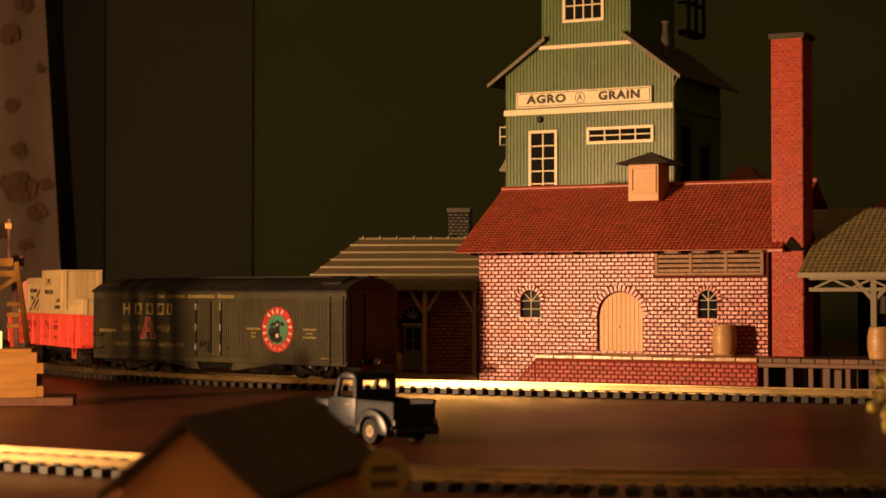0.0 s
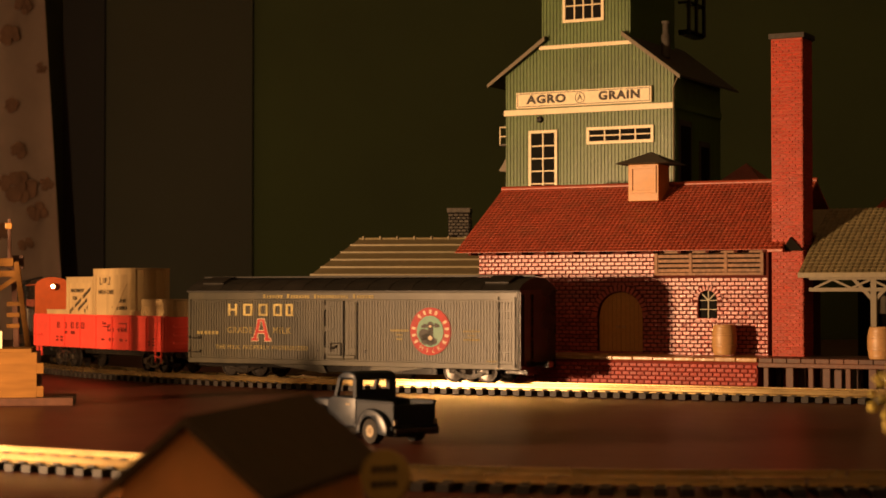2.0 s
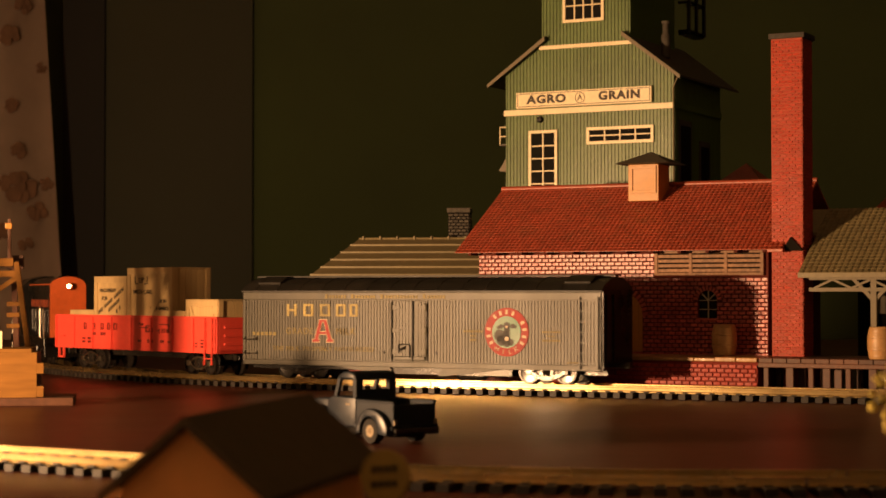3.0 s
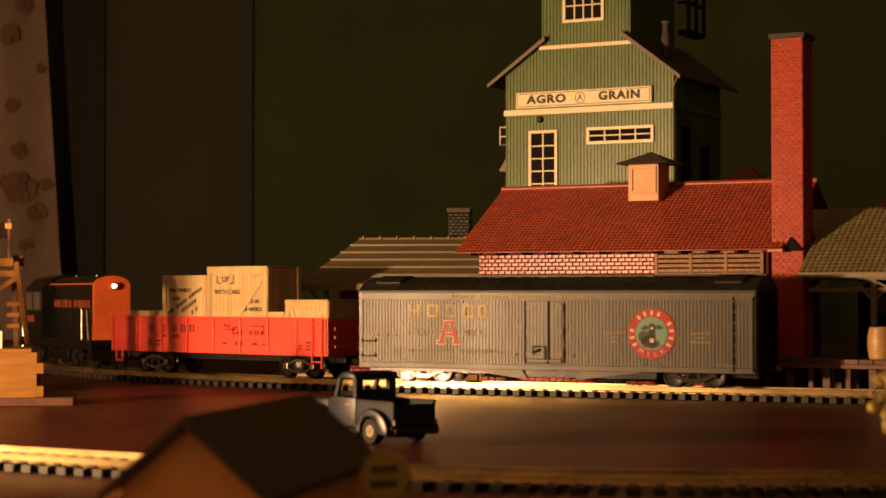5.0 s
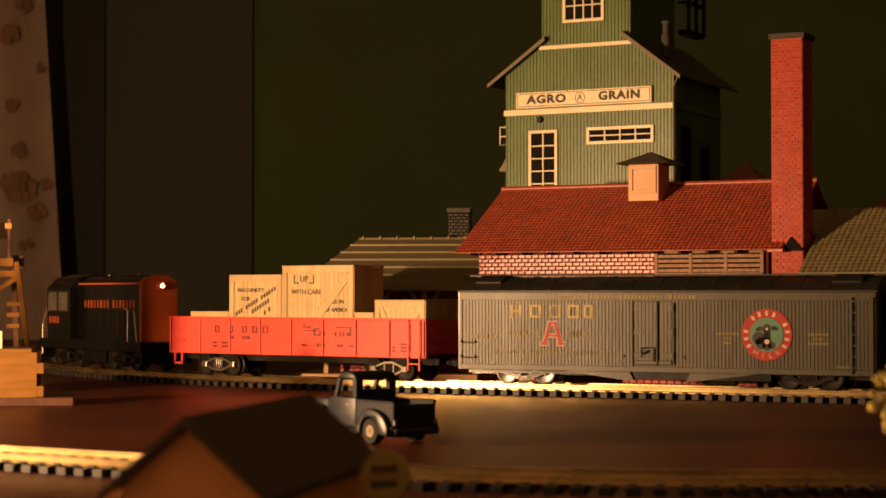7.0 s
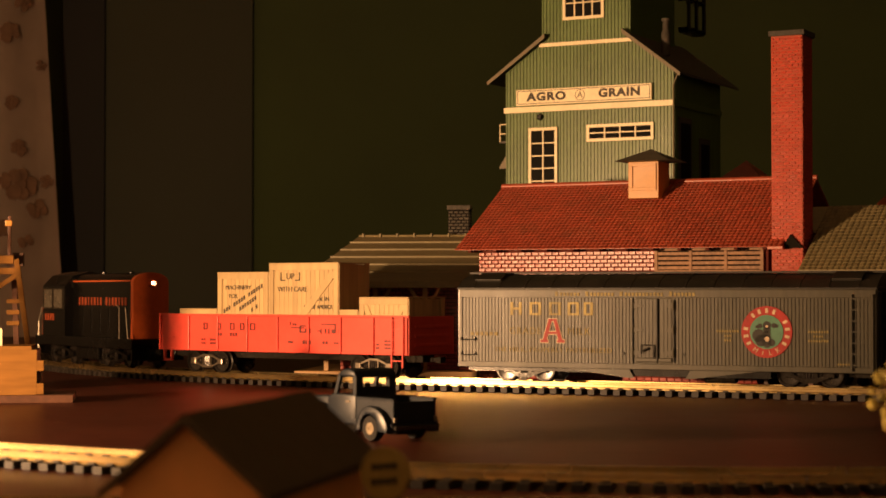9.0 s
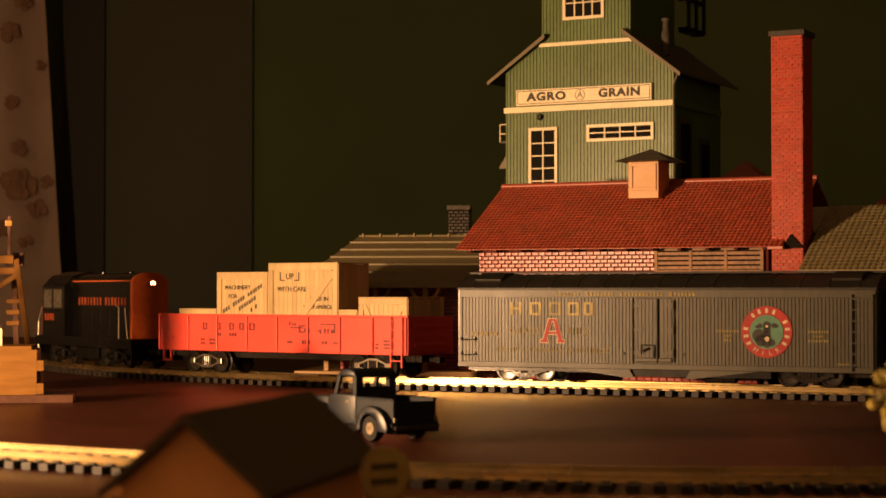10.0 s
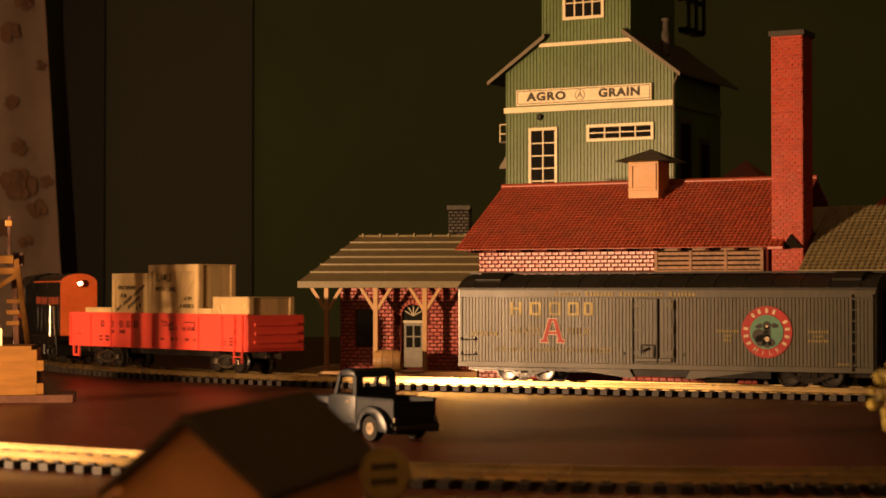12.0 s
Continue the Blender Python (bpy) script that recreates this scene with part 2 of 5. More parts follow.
def track(name, line, s0, s1, label, step=0.0056, tie_top=2.3, rail=2.5, gaps=()):
    """Rails and ties along line(s), which gives place and heading."""
    top = thing(name, Matrix(), label, "railway track", kind="structure")
    n = int((s1 - s0) / 0.006)
    for side in (-1, 1):
        bm = bmesh.new()
        shape = [(-1.3, 0), (1.3, 0), (1.3, 0.16), (0.35, 0.28), (0.35, 0.68), (0.6, 0.76), (0.6, 0.97), (0.4, 1), (-0.4, 1), (-0.6, 0.97), (-0.6, 0.76), (-0.35, 0.68), (-0.35, 0.28), (-1.3, 0.16)]
        prof = [(u, tie_top + rail * v) for u, v in shape]
        rings = []
        for i in range(n + 1):
            p, a = line(s0 + (s1 - s0) * i / n)
            q = Vector((-math.sin(a), math.cos(a)))
            rings.append([bm.verts.new(((p.x + q.x * (side * 0.00885 + u * MM)) * 1000, (p.y + q.y * (side * 0.00885 + u * MM)) * 1000, z)) for u, z in prof])
        cut = {int((g + side * 0.004 - s0) / (s1 - s0) * n) for g in gaps}
        for i, (r0, r1) in enumerate(zip(rings, rings[1:])):
            if i in cut:
                bm.faces.new(r0[::-1])
                r0 = [bm.verts.new(a.co.lerp(c.co, 0.08)) for a, c in zip(r0, r1)]
                bm.faces.new(r0)
            for k in range(len(prof)):
                bm.faces.new((r0[k], r0[(k + 1) % len(prof)], r1[(k + 1) % len(prof)], r1[k]))
        bm.faces.new(rings[0]), bm.faces.new(rings[-1][::-1])
        bmesh.ops.recalc_face_normals(bm, faces=bm.faces)
        part("rail", bm, M_RAIL, top)
    me = None
    for i in range(int((s1 - s0) / step)):
        p, a = line(s0 + i * step)
        if me is None:
            ob = part("tie", boxes((-1.4, 1.4, -15, 15, 0.05, tie_top), (-1.0, 1.0, -10.6, -7.2, tie_top, tie_top + 0.4), (-1.0, 1.0, 7.2, 10.6, tie_top, tie_top + 0.4)), M_TIE, top)
            me = ob.data
        else:
            ob = new("tie", me)
            ob.parent = top
        ob.matrix_basis = pose(p.x, p.y, 0, 0, 0, math.degrees(a))
    return top


# ---- the room and the table ----
def slab(name, x0, x1, y0, y1, z0, z1, material, label, category):
    bm = boxes((x0, x1, y0, y1, z0, z1))
    ob = part(name, bm, material, None, label, "structure")
    ob.data.transform(Matrix.Scale(1000, 4))
    return tagged(ob, category=category)


slab("floor", -2.6, 2.6, -2.6, 2.6, -0.80, -0.75, M_FLOORBOARD, "dark wooden floor of the room", "floor")
slab("ceiling", -2.6, 2.6, -2.6, 2.6, 1.65, 1.70, M_CEIL, "plain ceiling of the dim room", "ceiling")
slab("wall_north", -2.6, 2.6, 2.3, 2.4, -0.75, 1.65, M_WALLPAINT, "dark olive green painted wall", "wall")
# unseen pale walls; the south one is drawn in close to bounce fill light
slab("fill_wall_south", -2.6, 2.6, -0.60, -0.50, -0.75, 1.65, M_CEIL, "unseen pale wall that bounces fill light", "wall")
slab("wall_west", -1.35, -1.25, -1.1, 2.3, -0.75, 1.65, M_CEIL, "unseen pale wall that bounces fill light", "wall")
slab("wall_east", 2.5, 2.6, -2.5, 2.3, -0.75, 1.65, M_CEIL, "unseen pale wall that bounces fill light", "wall")
slab("door_1", -0.4145, -0.2345, 2.288, 2.299, -0.75, 1.3, M_DOORPAINT, "dark green panelled door leaf", "door")
slab("trim", -0.4660, -0.4150, 2.28, 2.299, -0.75, 1.35, M_DARKWOOD, "dark stained wooden door frame", "trim")
slab("table", -1.2, 1.2, -0.35, 1.75, -0.04, 0.0, M_TABLE, "glossy reddish brown painted layout board", "table")


def fold(x):
    """How far the curtain cloth swings in its folds."""
    i = (x + 560) / 10
    return 14 * math.sin(i * 0.55) + 8 * math.sin(i * 0.23 + 1)


def curtain():
    top = thing("curtain", pose(-0.483, 2.15, -0.6), "pale curtain with dark printed flowers beside the door", "curtain")
    bm = bmesh.new()
    cols = []
    for i in range(61):
        x = -560 + i * 10
        y = fold(x)
        cols.append([bm.verts.new((x - (z - 640) * 0.064 * (i / 60), y, z)) for z in (0, 500, 1000, 1500, 2000)])
    for a, c in zip(cols, cols[1:]):
        for k in range(4):
            bm.faces.new((a[k], c[k], c[k + 1], a[k + 1]))
    bmesh.ops.solidify(bm, geom=bm.faces[:], thickness=2)
    part("cloth", bm, M_CURTAIN, top, smooth=True)
    rng = random.Random(4)
    for cx, cz, r in ((-4, 766, 14), (13, 738, 8), (-6, 808, 7), (-16, 940, 9), (22, 770, 6), (-22, 770, 7), (2, 700, 6), (-14, 860, 6), (16, 905, 5), (-2, 975, 7), (-24, 715, 8)):
        bm = bmesh.new()
        lathe(bm, [(r * 0.5, 0), (r * 0.4, 0.4)], Matrix.Translation((cx, fold(cx) - 1.8, cz)) @ pose(0, 0, 0, 90), 9)
        for k in range(6):
            a = k * math.pi / 3 + rng.random()
            px = cx + r * math.cos(a) * 0.8
            m = Matrix.Translation((px, fold(px) - 1.6, cz + r * math.sin(a) * 0.8)) @ pose(0, 0, 0, 90)
            lathe(bm, [(r * rng.uniform(0.5, 0.75), 0), (r * 0.4, 0.5)], m, 9)
        part("printed_flower", bm, M_MOTIF, top, "dark printed flower")


curtain()


# ---- brick courses ----
def brick_rows(x0, x1, z0, z1, bw, bh, holes=()):
    """Centres and widths of the bricks of a wall, with no brick in a hole (a test on x, z)."""
    out, k, z = [], 0, z0
    while z + bh <= z1 + 0.01:
        x = x0 - (bw / 2 if k % 2 else 0)
        while x < x1 - 0.3:
            a, c = max(x, x0), min(x + bw, x1)
            run = None
            for i in range(24):
                u = a + (c - a) * (i + 0.5) / 24
                free = not any(h(u, z + bh / 2) for h in holes)
                if free and run is None:
                    run = a + (c - a) * i / 24
                if run is not None and (i == 23 or not free):
                    end = a + (c - a) * (i + (1 if free else 0)) / 24
                    if end - run > 0.7:
                        out.append(((run + end) / 2, z + bh / 2, end - run))
                    run = None
            x += bw
        z, k = z + bh, k + 1
    return out


def lay(parent, rows, bw, bh, material, place, limit=300, depth=0.55, seed=1, gap=0.36):
    """Bricks: whole ones up to the limit as pieces of their own on one mesh, the rest joined. place(x, z) gives the matrix."""
    rng = random.Random(seed)
    rows = sorted(rows, key=lambda r: -r[1] + rng.random() * 0.01)
    whole = [r for r in rows if r[2] > bw - 0.05]
    single, rest = whole[:limit], whole[limit:] + [r for r in rows if r[2] <= bw - 0.05]
    me = None
    for x, z, w in single:
        if me is None:
            bm = bmesh.new()
            h, v, t = (bw - gap) / 2, (bh - gap) / 2, 0.16
            a = [bm.verts.new(p) for p in ((-h, 0.2, -v), (h, 0.2, -v), (h, 0.2, v), (-h, 0.2, v))]
            c = [bm.verts.new(p) for p in ((-h + t, -depth, -v + t), (h - t, -depth, -v + t), (h - t, -depth, v - t), (-h + t, -depth, v - t))]
            for i in range(4):
                bm.faces.new((a[i], a[(i + 1) % 4], c[(i + 1) % 4], c[i]))
            bm.faces.new(c)
            bmesh.ops.recalc_face_normals(bm, faces=bm.faces)
            ob = part("brick", bm, material, parent)
            me = ob.data
        else:
            ob = new("brick", me)
            ob.parent = parent
        ob.matrix_basis = place(x, z) @ pose(0, rng.uniform(-0.00012, 0.00012), 0, rng.uniform(-2, 2), rng.uniform(-0.8, 0.8), rng.uniform(-1.5, 1.5))
    if rest:
        vs, fs = [], []
        for x, z, w in rest:
            m = place(x, z) @ pose(0, rng.uniform(-0.00012, 0.00012), 0, rng.uniform(-2, 2), rng.uniform(-0.8, 0.8), rng.uniform(-1.5, 1.5))
            h, v, t, k = (w - gap) / 2 * MM, (bh - gap) / 2 * MM, 0.16 * MM, len(vs)
            for p in ((-h, 0.0002, -v), (h, 0.0002, -v), (h, 0.0002, v), (-h, 0.0002, v), (-h + t, -depth * MM, -v + t), (h - t, -depth * MM, -v + t), (h - t, -depth * MM, v - t), (-h + t, -depth * MM, v - t)):
                vs.append(m @ Vector(p))
            fs += [(k, k + 1, k + 5, k + 4), (k + 1, k + 2, k + 6, k + 5), (k + 2, k + 3, k + 7, k + 6), (k + 3, k, k + 4, k + 7), (k + 4, k + 5, k + 6, k + 7)]
        me = bpy.data.meshes.new("brickwork")
        me.from_pydata(vs, [], fs)
        me.materials.append(material)
        ob = new("brickwork", me)
        ob.parent = parent
        tagged(ob, kind="stuff")


def front(y):
    return lambda x, z: pose(x * MM, y * MM, z * MM)


BRX, BRY, BRA = 0.017, 0.878, -28
SITE = pose(BRX, BRY, 0, 0, 0, BRA)


def tiles(parent, material, corner, right, up, nx, nz, limit=300, name="roof_tile", roll=0.55):
    """Roof tiles in rows up a slope: corner, the way along the eave and the way up, in mm."""
    corner, right, up = Vector(corner), Vector(right), Vector(up)
    w, h = right.length / nx, up.length / nz
    e, f = right.normalized(), up.normalized()
    g = e.cross(f)
    base = Matrix(((e.x, f.x, g.x, 0), (e.y, f.y, g.y, 0), (e.z, f.z, g.z, 0), (0, 0, 0, 1)))
    pts = [(-w * 0.47, -h * 0.1, roll * 0.5), (-w * 0.2, -h * 0.1, roll), (w * 0.2, -h * 0.1, roll), (w * 0.47, -h * 0.1, roll * 0.5),
           (-w * 0.47, h, -0.1), (-w * 0.2, h, 0.25), (w * 0.2, h, 0.25), (w * 0.47, h, -0.1),
           (-w * 0.47, -h * 0.1, -0.1), (-w * 0.2, -h * 0.1, -0.1), (w * 0.2, -h * 0.1, -0.1), (w * 0.47, -h * 0.1, -0.1)]
    faces = [(0, 1, 5, 4), (1, 2, 6, 5), (2, 3, 7, 6), (8, 9, 1, 0), (9, 10, 2, 1), (10, 11, 3, 2)]
    rng = random.Random(nx)
    vs, fs, me, done = [], [], None, 0
    for j in range(nz):
        for i in range(nx):
            p = corner + e * (w * (i + 0.5)) + f * (h * j)
            m = Matrix.Translation(p) @ base @ Matrix.Rotation(rng.uniform(-0.02, 0.02), 4, "Z")
            if done < limit:
                if me is None:
                    me = bpy.data.meshes.new(name)
                    me.from_pydata([Vector(q) * MM for q in pts], [], faces)
                    me.materials.append(material)
                ob = new(name, me)
                ob.parent = parent
                m.translation = m.translation * MM
                ob.matrix_basis = m
                done += 1
            else:
                k = len(vs)
                vs += [(m @ Vector(q)) * MM for q in pts]
                fs += [tuple(k + v for v in q) for q in faces]
    if vs:
        me = bpy.data.meshes.new("tiling")
        me.from_pydata(vs, [], fs)
        me.materials.append(material)
        ob = new("tiling", me)
        ob.parent = parent
        tagged(ob, kind="stuff")


def in_arch(x0, x1, z0, z1, grow=0.0):
    r = (x1 - x0) / 2 + grow
    cx, cz = (x0 + x1) / 2, z1 - (x1 - x0) / 2
    return lambda x, z: (x0 - grow < x < x1 + grow and z0 - grow < z < cz) or (z >= cz and math.hypot(x - cx, z - cz) < r)


def voussoirs(parent, x0, x1, z1, y, length, material, n):
    """A ring of bricks on edge over an arch."""
    r, cx = (x1 - x0) / 2, (x0 + x1) / 2
    cz = z1 - r
    bm0 = None
    for k in range(n):
        a = math.pi * (k + 0.5) / n
        wide = math.pi * (r + length / 2) / n
        if bm0 is None:
            bm = box(bmesh.new(), 0.15, length, -0.6, 0.3, -wide * 0.36, wide * 0.36, 0.12)
            ob = part("arch_brick", bm, material, parent)
            bm0 = ob.data
        else:
            ob = new("arch_brick", bm0)
            ob.parent = parent
        ob.matrix_basis = Matrix.Translation(((cx + r * math.cos(a)) * MM, y * MM, (cz + r * math.sin(a)) * MM)) @ Matrix.Rotation(-a, 4, "Y")


def arched_window(parent, x0, x1, z0, z1, y):
    w = part("window", prism(bmesh.new(), arch(x0, x1, z0, z1), y + 1.4, y + 1.8), M_GLASS, parent, "small dark arched window")
    bm = bmesh.new()
    cx, r = (x0 + x1) / 2, (x1 - x0) / 2
    cz = z1 - r
    box(bm, cx - 0.2, cx + 0.2, y + 0.7, y + 1.3, z0, z1 - 0.1)
    for z in (z0 + (cz - z0) * 0.5, cz):
        box(bm, x0, x1, y + 0.75, y + 1.25, z - 0.16, z + 0.16)
    for a in (45, 135):
        beam(bm, (cx, y + 1, cz), (cx + r * math.cos(radians(a)), y + 1, cz + r * math.sin(radians(a))), 0.4)
    part("glazing_bars", bm, M_MUNTIN, w)
    part("sill", boxes((x0 - 0.8, x1 + 0.8, y - 0.9, y + 0.6, z0 - 0.9, z0), b=0.15), M_BRICK, w)


def brick_factory():
    b = thing("brick_goods_shed", SITE, "pink brick goods shed with red tiled roof beside the track", "building")
    holes = [in_arch(21.8, 31.6, 32.2, 44.6), in_arch(60.6, 82.4, 16.8, 44.0), in_arch(109.0, 117.6, 32.2, 44.4)]
    # the front wall is built round its openings
    cuts = [0, 21.8, 31.6, 60.6, 82.4, 109.0, 117.6, 141.2]
    spans = {1: (32.2, 44.6), 3: (16.8, 44.0), 5: (32.2, 44.4)}
    wall = part("wall", boxes((cuts[0], cuts[1], 0.05, 3, 0, 62)), M_BRICKDARK, b, "pink brick front wall with dark joints")
    for i in range(1, 7):
        x0, x1 = cuts[i], cuts[i + 1]
        if i in spans:
            z0, z1 = spans[i]
            part("wall", boxes((x0, x1, 0.05, 3, 0, z0)), M_BRICKDARK, b)
            q, cx = (x1 - x0) / 2, (x0 + x1) / 2
            cz = z1 - q
            head = [(x1, cz)] + [(cx + q * math.cos(math.pi * k / 12), cz + q * math.sin(math.pi * k / 12)) for k in range(1, 12)] + [(x0, cz), (x0, 62), (x1, 62)]
            part("lintel_wall", prism(bmesh.new(), head, 0.05, 3), M_BRICKDARK, b)
        else:
            part("wall", boxes((x0, x1, 0.05, 3, 0, 62)), M_BRICKDARK, b)
    gable = [(0, 0), (77.6, 0), (77.6, 62), (38.8, 90), (0, 62)]
    part("wall", prism(bmesh.new(), gable, 141.2, 138.2, "x"), M_BRICKDARK, b)
    part("wall", prism(bmesh.new(), gable, 0, 3, "x"), M_BRICKDARK, b)
    part("wall", boxes((3, 138.2, 74.6, 77.6, 0, 62)), M_BRICKDARK, b)
    # roof
    roof = part("roof", prism(bmesh.new(), [(-11.6, 62.0), (38.8, 93.0), (90, 62.0), (90, 62.4), (38.8, 94.2), (-11.6, 62.3)], -6.6, 151.4, "x"), M_TILE, b, "red tiled gable roof")
    part("ridge_cap", wire(bmesh.new(), [(-6.8, 38.8, 94.3), (151.6, 38.8, 94.3)], 1.3, 10), M_TILE, roof, smooth=True)
    for x in range(-2, 150, 13):
        part("rafter_end", boxes((x, x + 1.6, -7.5, 0.2, 61.0, 63.0)), M_BRICKDARK, roof)
    # doors
    for s, x0, x1 in ((0, 60.9, 71.4), (1, 71.6, 82.1)):
        top = [x1 + (x0 - x1) * k / 12 for k in range(13)]
        outline = [(x0, 17), (x1, 17)] + [(x, 33.1 + math.sqrt(max(10.6 ** 2 - (x - 71.5) ** 2, 0))) for x in top]
        leaf = part("door_leaf", prism(bmesh.new(), outline, 1.2, 2.2), M_OCHRE, b, "ochre plank door leaf")
        for k in range(1, 5):
            x = x0 + (x1 - x0) * k / 5
            zt = 43.7 - 10.6 + math.sqrt(max(10.6 ** 2 - (x - 71.5) ** 2, 0)) - 0.5
            part("batten", boxes((x - 0.12, x + 0.12, 0.95, 1.25, 17.3, zt)), M_OCHRE, leaf)
        part("latch", boxes((71.5 + (-2.4 if s == 0 else 0.6), 71.5 + (-0.6 if s == 0 else 2.4), 0.5, 1.2, 27.6, 28.6), b=0.1), M_TAN, leaf)
    arched_window(b, 21.8, 31.6, 32.2, 44.6, 0)
    arched_window(b, 109.0, 117.6, 32.2, 44.4, 0)
    # louvred vent under the eave
    v = part("louvre_vent", boxes((88.7, 139.4, -1.4, 0.05, 51.2, 52.4), (88.7, 139.4, -1.4, 0.05, 61.0, 62.0), (88.7, 90.2, -1.4, 0.05, 52.4, 61.0), (137.9, 139.4, -1.4, 0.05, 52.4, 61.0),
                                   (105, 106.4, -1.4, 0.05, 52.4, 61), (121.4, 122.8, -1.4, 0.05, 52.4, 61), b=0.1), M_LOUVRE, b, "weathered wooden louvre vent")
    # near-black sheet paints the shade seen between the slats
    part("backing", boxes((90.2, 137.9, -0.1, 0.02, 52.4, 61.0)), M_DARK, v)
    for z in (53.0, 55.1, 57.2, 59.3):
        for x0, x1 in ((90.2, 105), (106.4, 121.4), (122.8, 137.9)):
            part("slat", boxes((x0, x1, -1.1, -0.5, z - 0.3, z + 1.1), b=0.1), M_LOUVRE, v)
    # vent on the ridge
    c = part("roof_vent", boxes((66.6, 81.6, 22, 36, 86, 103), b=0.2), M_OCHRE, b, "ochre ventilator with dark pyramid cap")
    part("panel_frame", boxes((67.6, 80.6, 21.4, 22, 89.6, 91), (67.6, 80.6, 21.4, 22, 100.8, 102.2), (67.6, 68.9, 21.4, 22, 91, 100.8), (79.3, 80.6, 21.4, 22, 91, 100.8), b=0.1), M_OCHRE, c)
    bm = bmesh.new()
    q = [bm.verts.new(p) for p in ((61.7, 17, 103.2), (88.6, 17, 103.2), (88.6, 41, 103.2), (61.7, 41, 103.2))]
    a = bm.verts.new((75.2, 29, 109.2))
    bm.faces.new(q[::-1])
    for k in range(4):
        bm.faces.new((q[k], q[(k + 1) % 4], a))
    part("cap", bm, M_ROOFDARK, c)
    # chimney
    ch = part("chimney", boxes((145.4, 159.2, -8, 6, 0, 153)), M_REDJOINT, b, "tall red brick chimney with dark cap")
    part("chimney_cap", boxes((144.4, 160.4, -9, 7, 152.8, 155.2), b=0.3), M_STONE, ch)
    part("roof_edge", boxes((144.6, 151.6, -12.4, -8.2, 60.9, 62.5), b=0.2), M_TILE, ch)
    # saddle face coloured near-black in place of a shaded recess
    part("roof_saddle", prism(bmesh.new(), [(150, 61.4), (159.6, 61.4), (154, 67.4)], -9.2, -8.2), M_DARK, ch)
    # pieces
    lay(wall, brick_rows(0, 141.2, 0.8, 61.6, 3.45, 1.83, holes + [in_arch(21.8, 31.6, 42.2, 44.6, 2.4), in_arch(60.6, 82.4, 36.2, 44, 3.0), in_arch(109, 117.6, 42.6, 44.4, 2.4), lambda x, z: x > 88.5 and z > 51]), 3.45, 1.83, M_BRICK, front(0.05))
    voussoirs(wall, 60.6, 82.4, 44.0, 0, 2.9, M_BRICK, 19)
    voussoirs(wall, 21.8, 31.6, 44.6, 0, 2.3, M_BRICK, 11)
    voussoirs(wall, 109, 117.6, 44.4, 0, 2.3, M_BRICK, 11)
    lay(ch, brick_rows(145.4, 159.2, 16, 152.5, 2.76, 1.45), 2.76, 1.45, M_REDBRICK, front(-8), depth=0.25, gap=0.35)
    lay(ch, brick_rows(-8, 6, 16, 152.5, 2.8, 1.45), 2.8, 1.45, M_REDBRICK, lambda x, z: pose(159.2 * MM, x * MM, z * MM, 0, 0, 90), limit=0, depth=0.25, gap=0.35)
    tiles(roof, M_TILE, (-6.4, -12.4, 62.3), (157.6, 0, 0), (0, 51.2, 31.8), 72, 25, roll=0.5)


def loading_platform():
    p = thing("loading_platform", SITE, "red brick loading platform with a pale stone edge", "platform")
    body = part("wall", boxes((44.6, 147, -32.4, -0.6, 0, 14.4)), M_PLATJOINT, p, "red brick platform wall")
    rng = random.Random(21)
    for k in range(11):
        x = 44.2 + k * 9.35
        part("edge_slab", boxes((x, x + 9.3, -33.0 - rng.uniform(0, 0.5), -0.6, 14.4, 16.1 + rng.uniform(-0.2, 0.35)), b=0.35), M_COPING, p, "worn tan coping slab")
    ramp = part("ramp", prism(bmesh.new(), [(30.6, 0), (44.5, 0), (44.5, 14.2)], -32.2, -12), M_PLATJOINT, p, "sloping brick end of the platform")
    lay(body, brick_rows(44.6, 147, 0.6, 14.3, 3.45, 1.83), 3.45, 1.83, M_PLATBRICK, front(-32.4), seed=3)
    lay(ramp, brick_rows(30.8, 44.4, 0.6, 14.3, 3.45, 1.83, [lambda x, z: z + 0.7 > (x - 30.6) * 1.02]), 3.45, 1.83, M_PLATBRICK, front(-32.2), seed=6)


def wooden_dock():
    d = thing("wooden_dock", SITE, "dark brown plank dock on posts beside the shed", "dock")
    for k in range(17):
        x = 147.6 + k * 6.05
        part("plank", boxes((x, x + 5.8, -33, 12, 14.2, 16.2), b=0.2), M_DOCK, d)
    part("edge_beam", boxes((147.4, 251, -33.6, -31.5, 12.4, 14.2), b=0.2), M_DOCK, d)
    for k in range(12):
        x = 149 + k * 8.4 + (k % 3) * 1.2
        for y in (-31, -14):
            part("post", boxes((x, x + 2.2 + 1.1 * (k % 2), y, y + 2.6, 0, 12.4), b=0.3), M_DOCK, d)


def barrel(m, label, group=""):
    b = thing("barrel", m, label, "barrel", group)
    prof = [(4.3, 0), (4.6, 0.2), (5.2, 3), (5.45, 6.6), (5.2, 10.2), (4.6, 13), (4.3, 13.2), (4.1, 13.0), (4.1, 12.4)]
    part("barrel_body", lathe(bmesh.new(), prof, n=28), M_TAN, b, smooth=True)
    for z in (1.6, 4.2, 9.0, 11.6):
        r = 4.4 + 1.1 * math.sin(math.pi * z / 13.2)
        part("hoop", lathe(bmesh.new(), [(r, z - 0.5), (r + 0.15, z - 0.4), (r + 0.15, z + 0.4), (r, z + 0.5)], n=28), M_TAN, b, smooth=True)
    return b


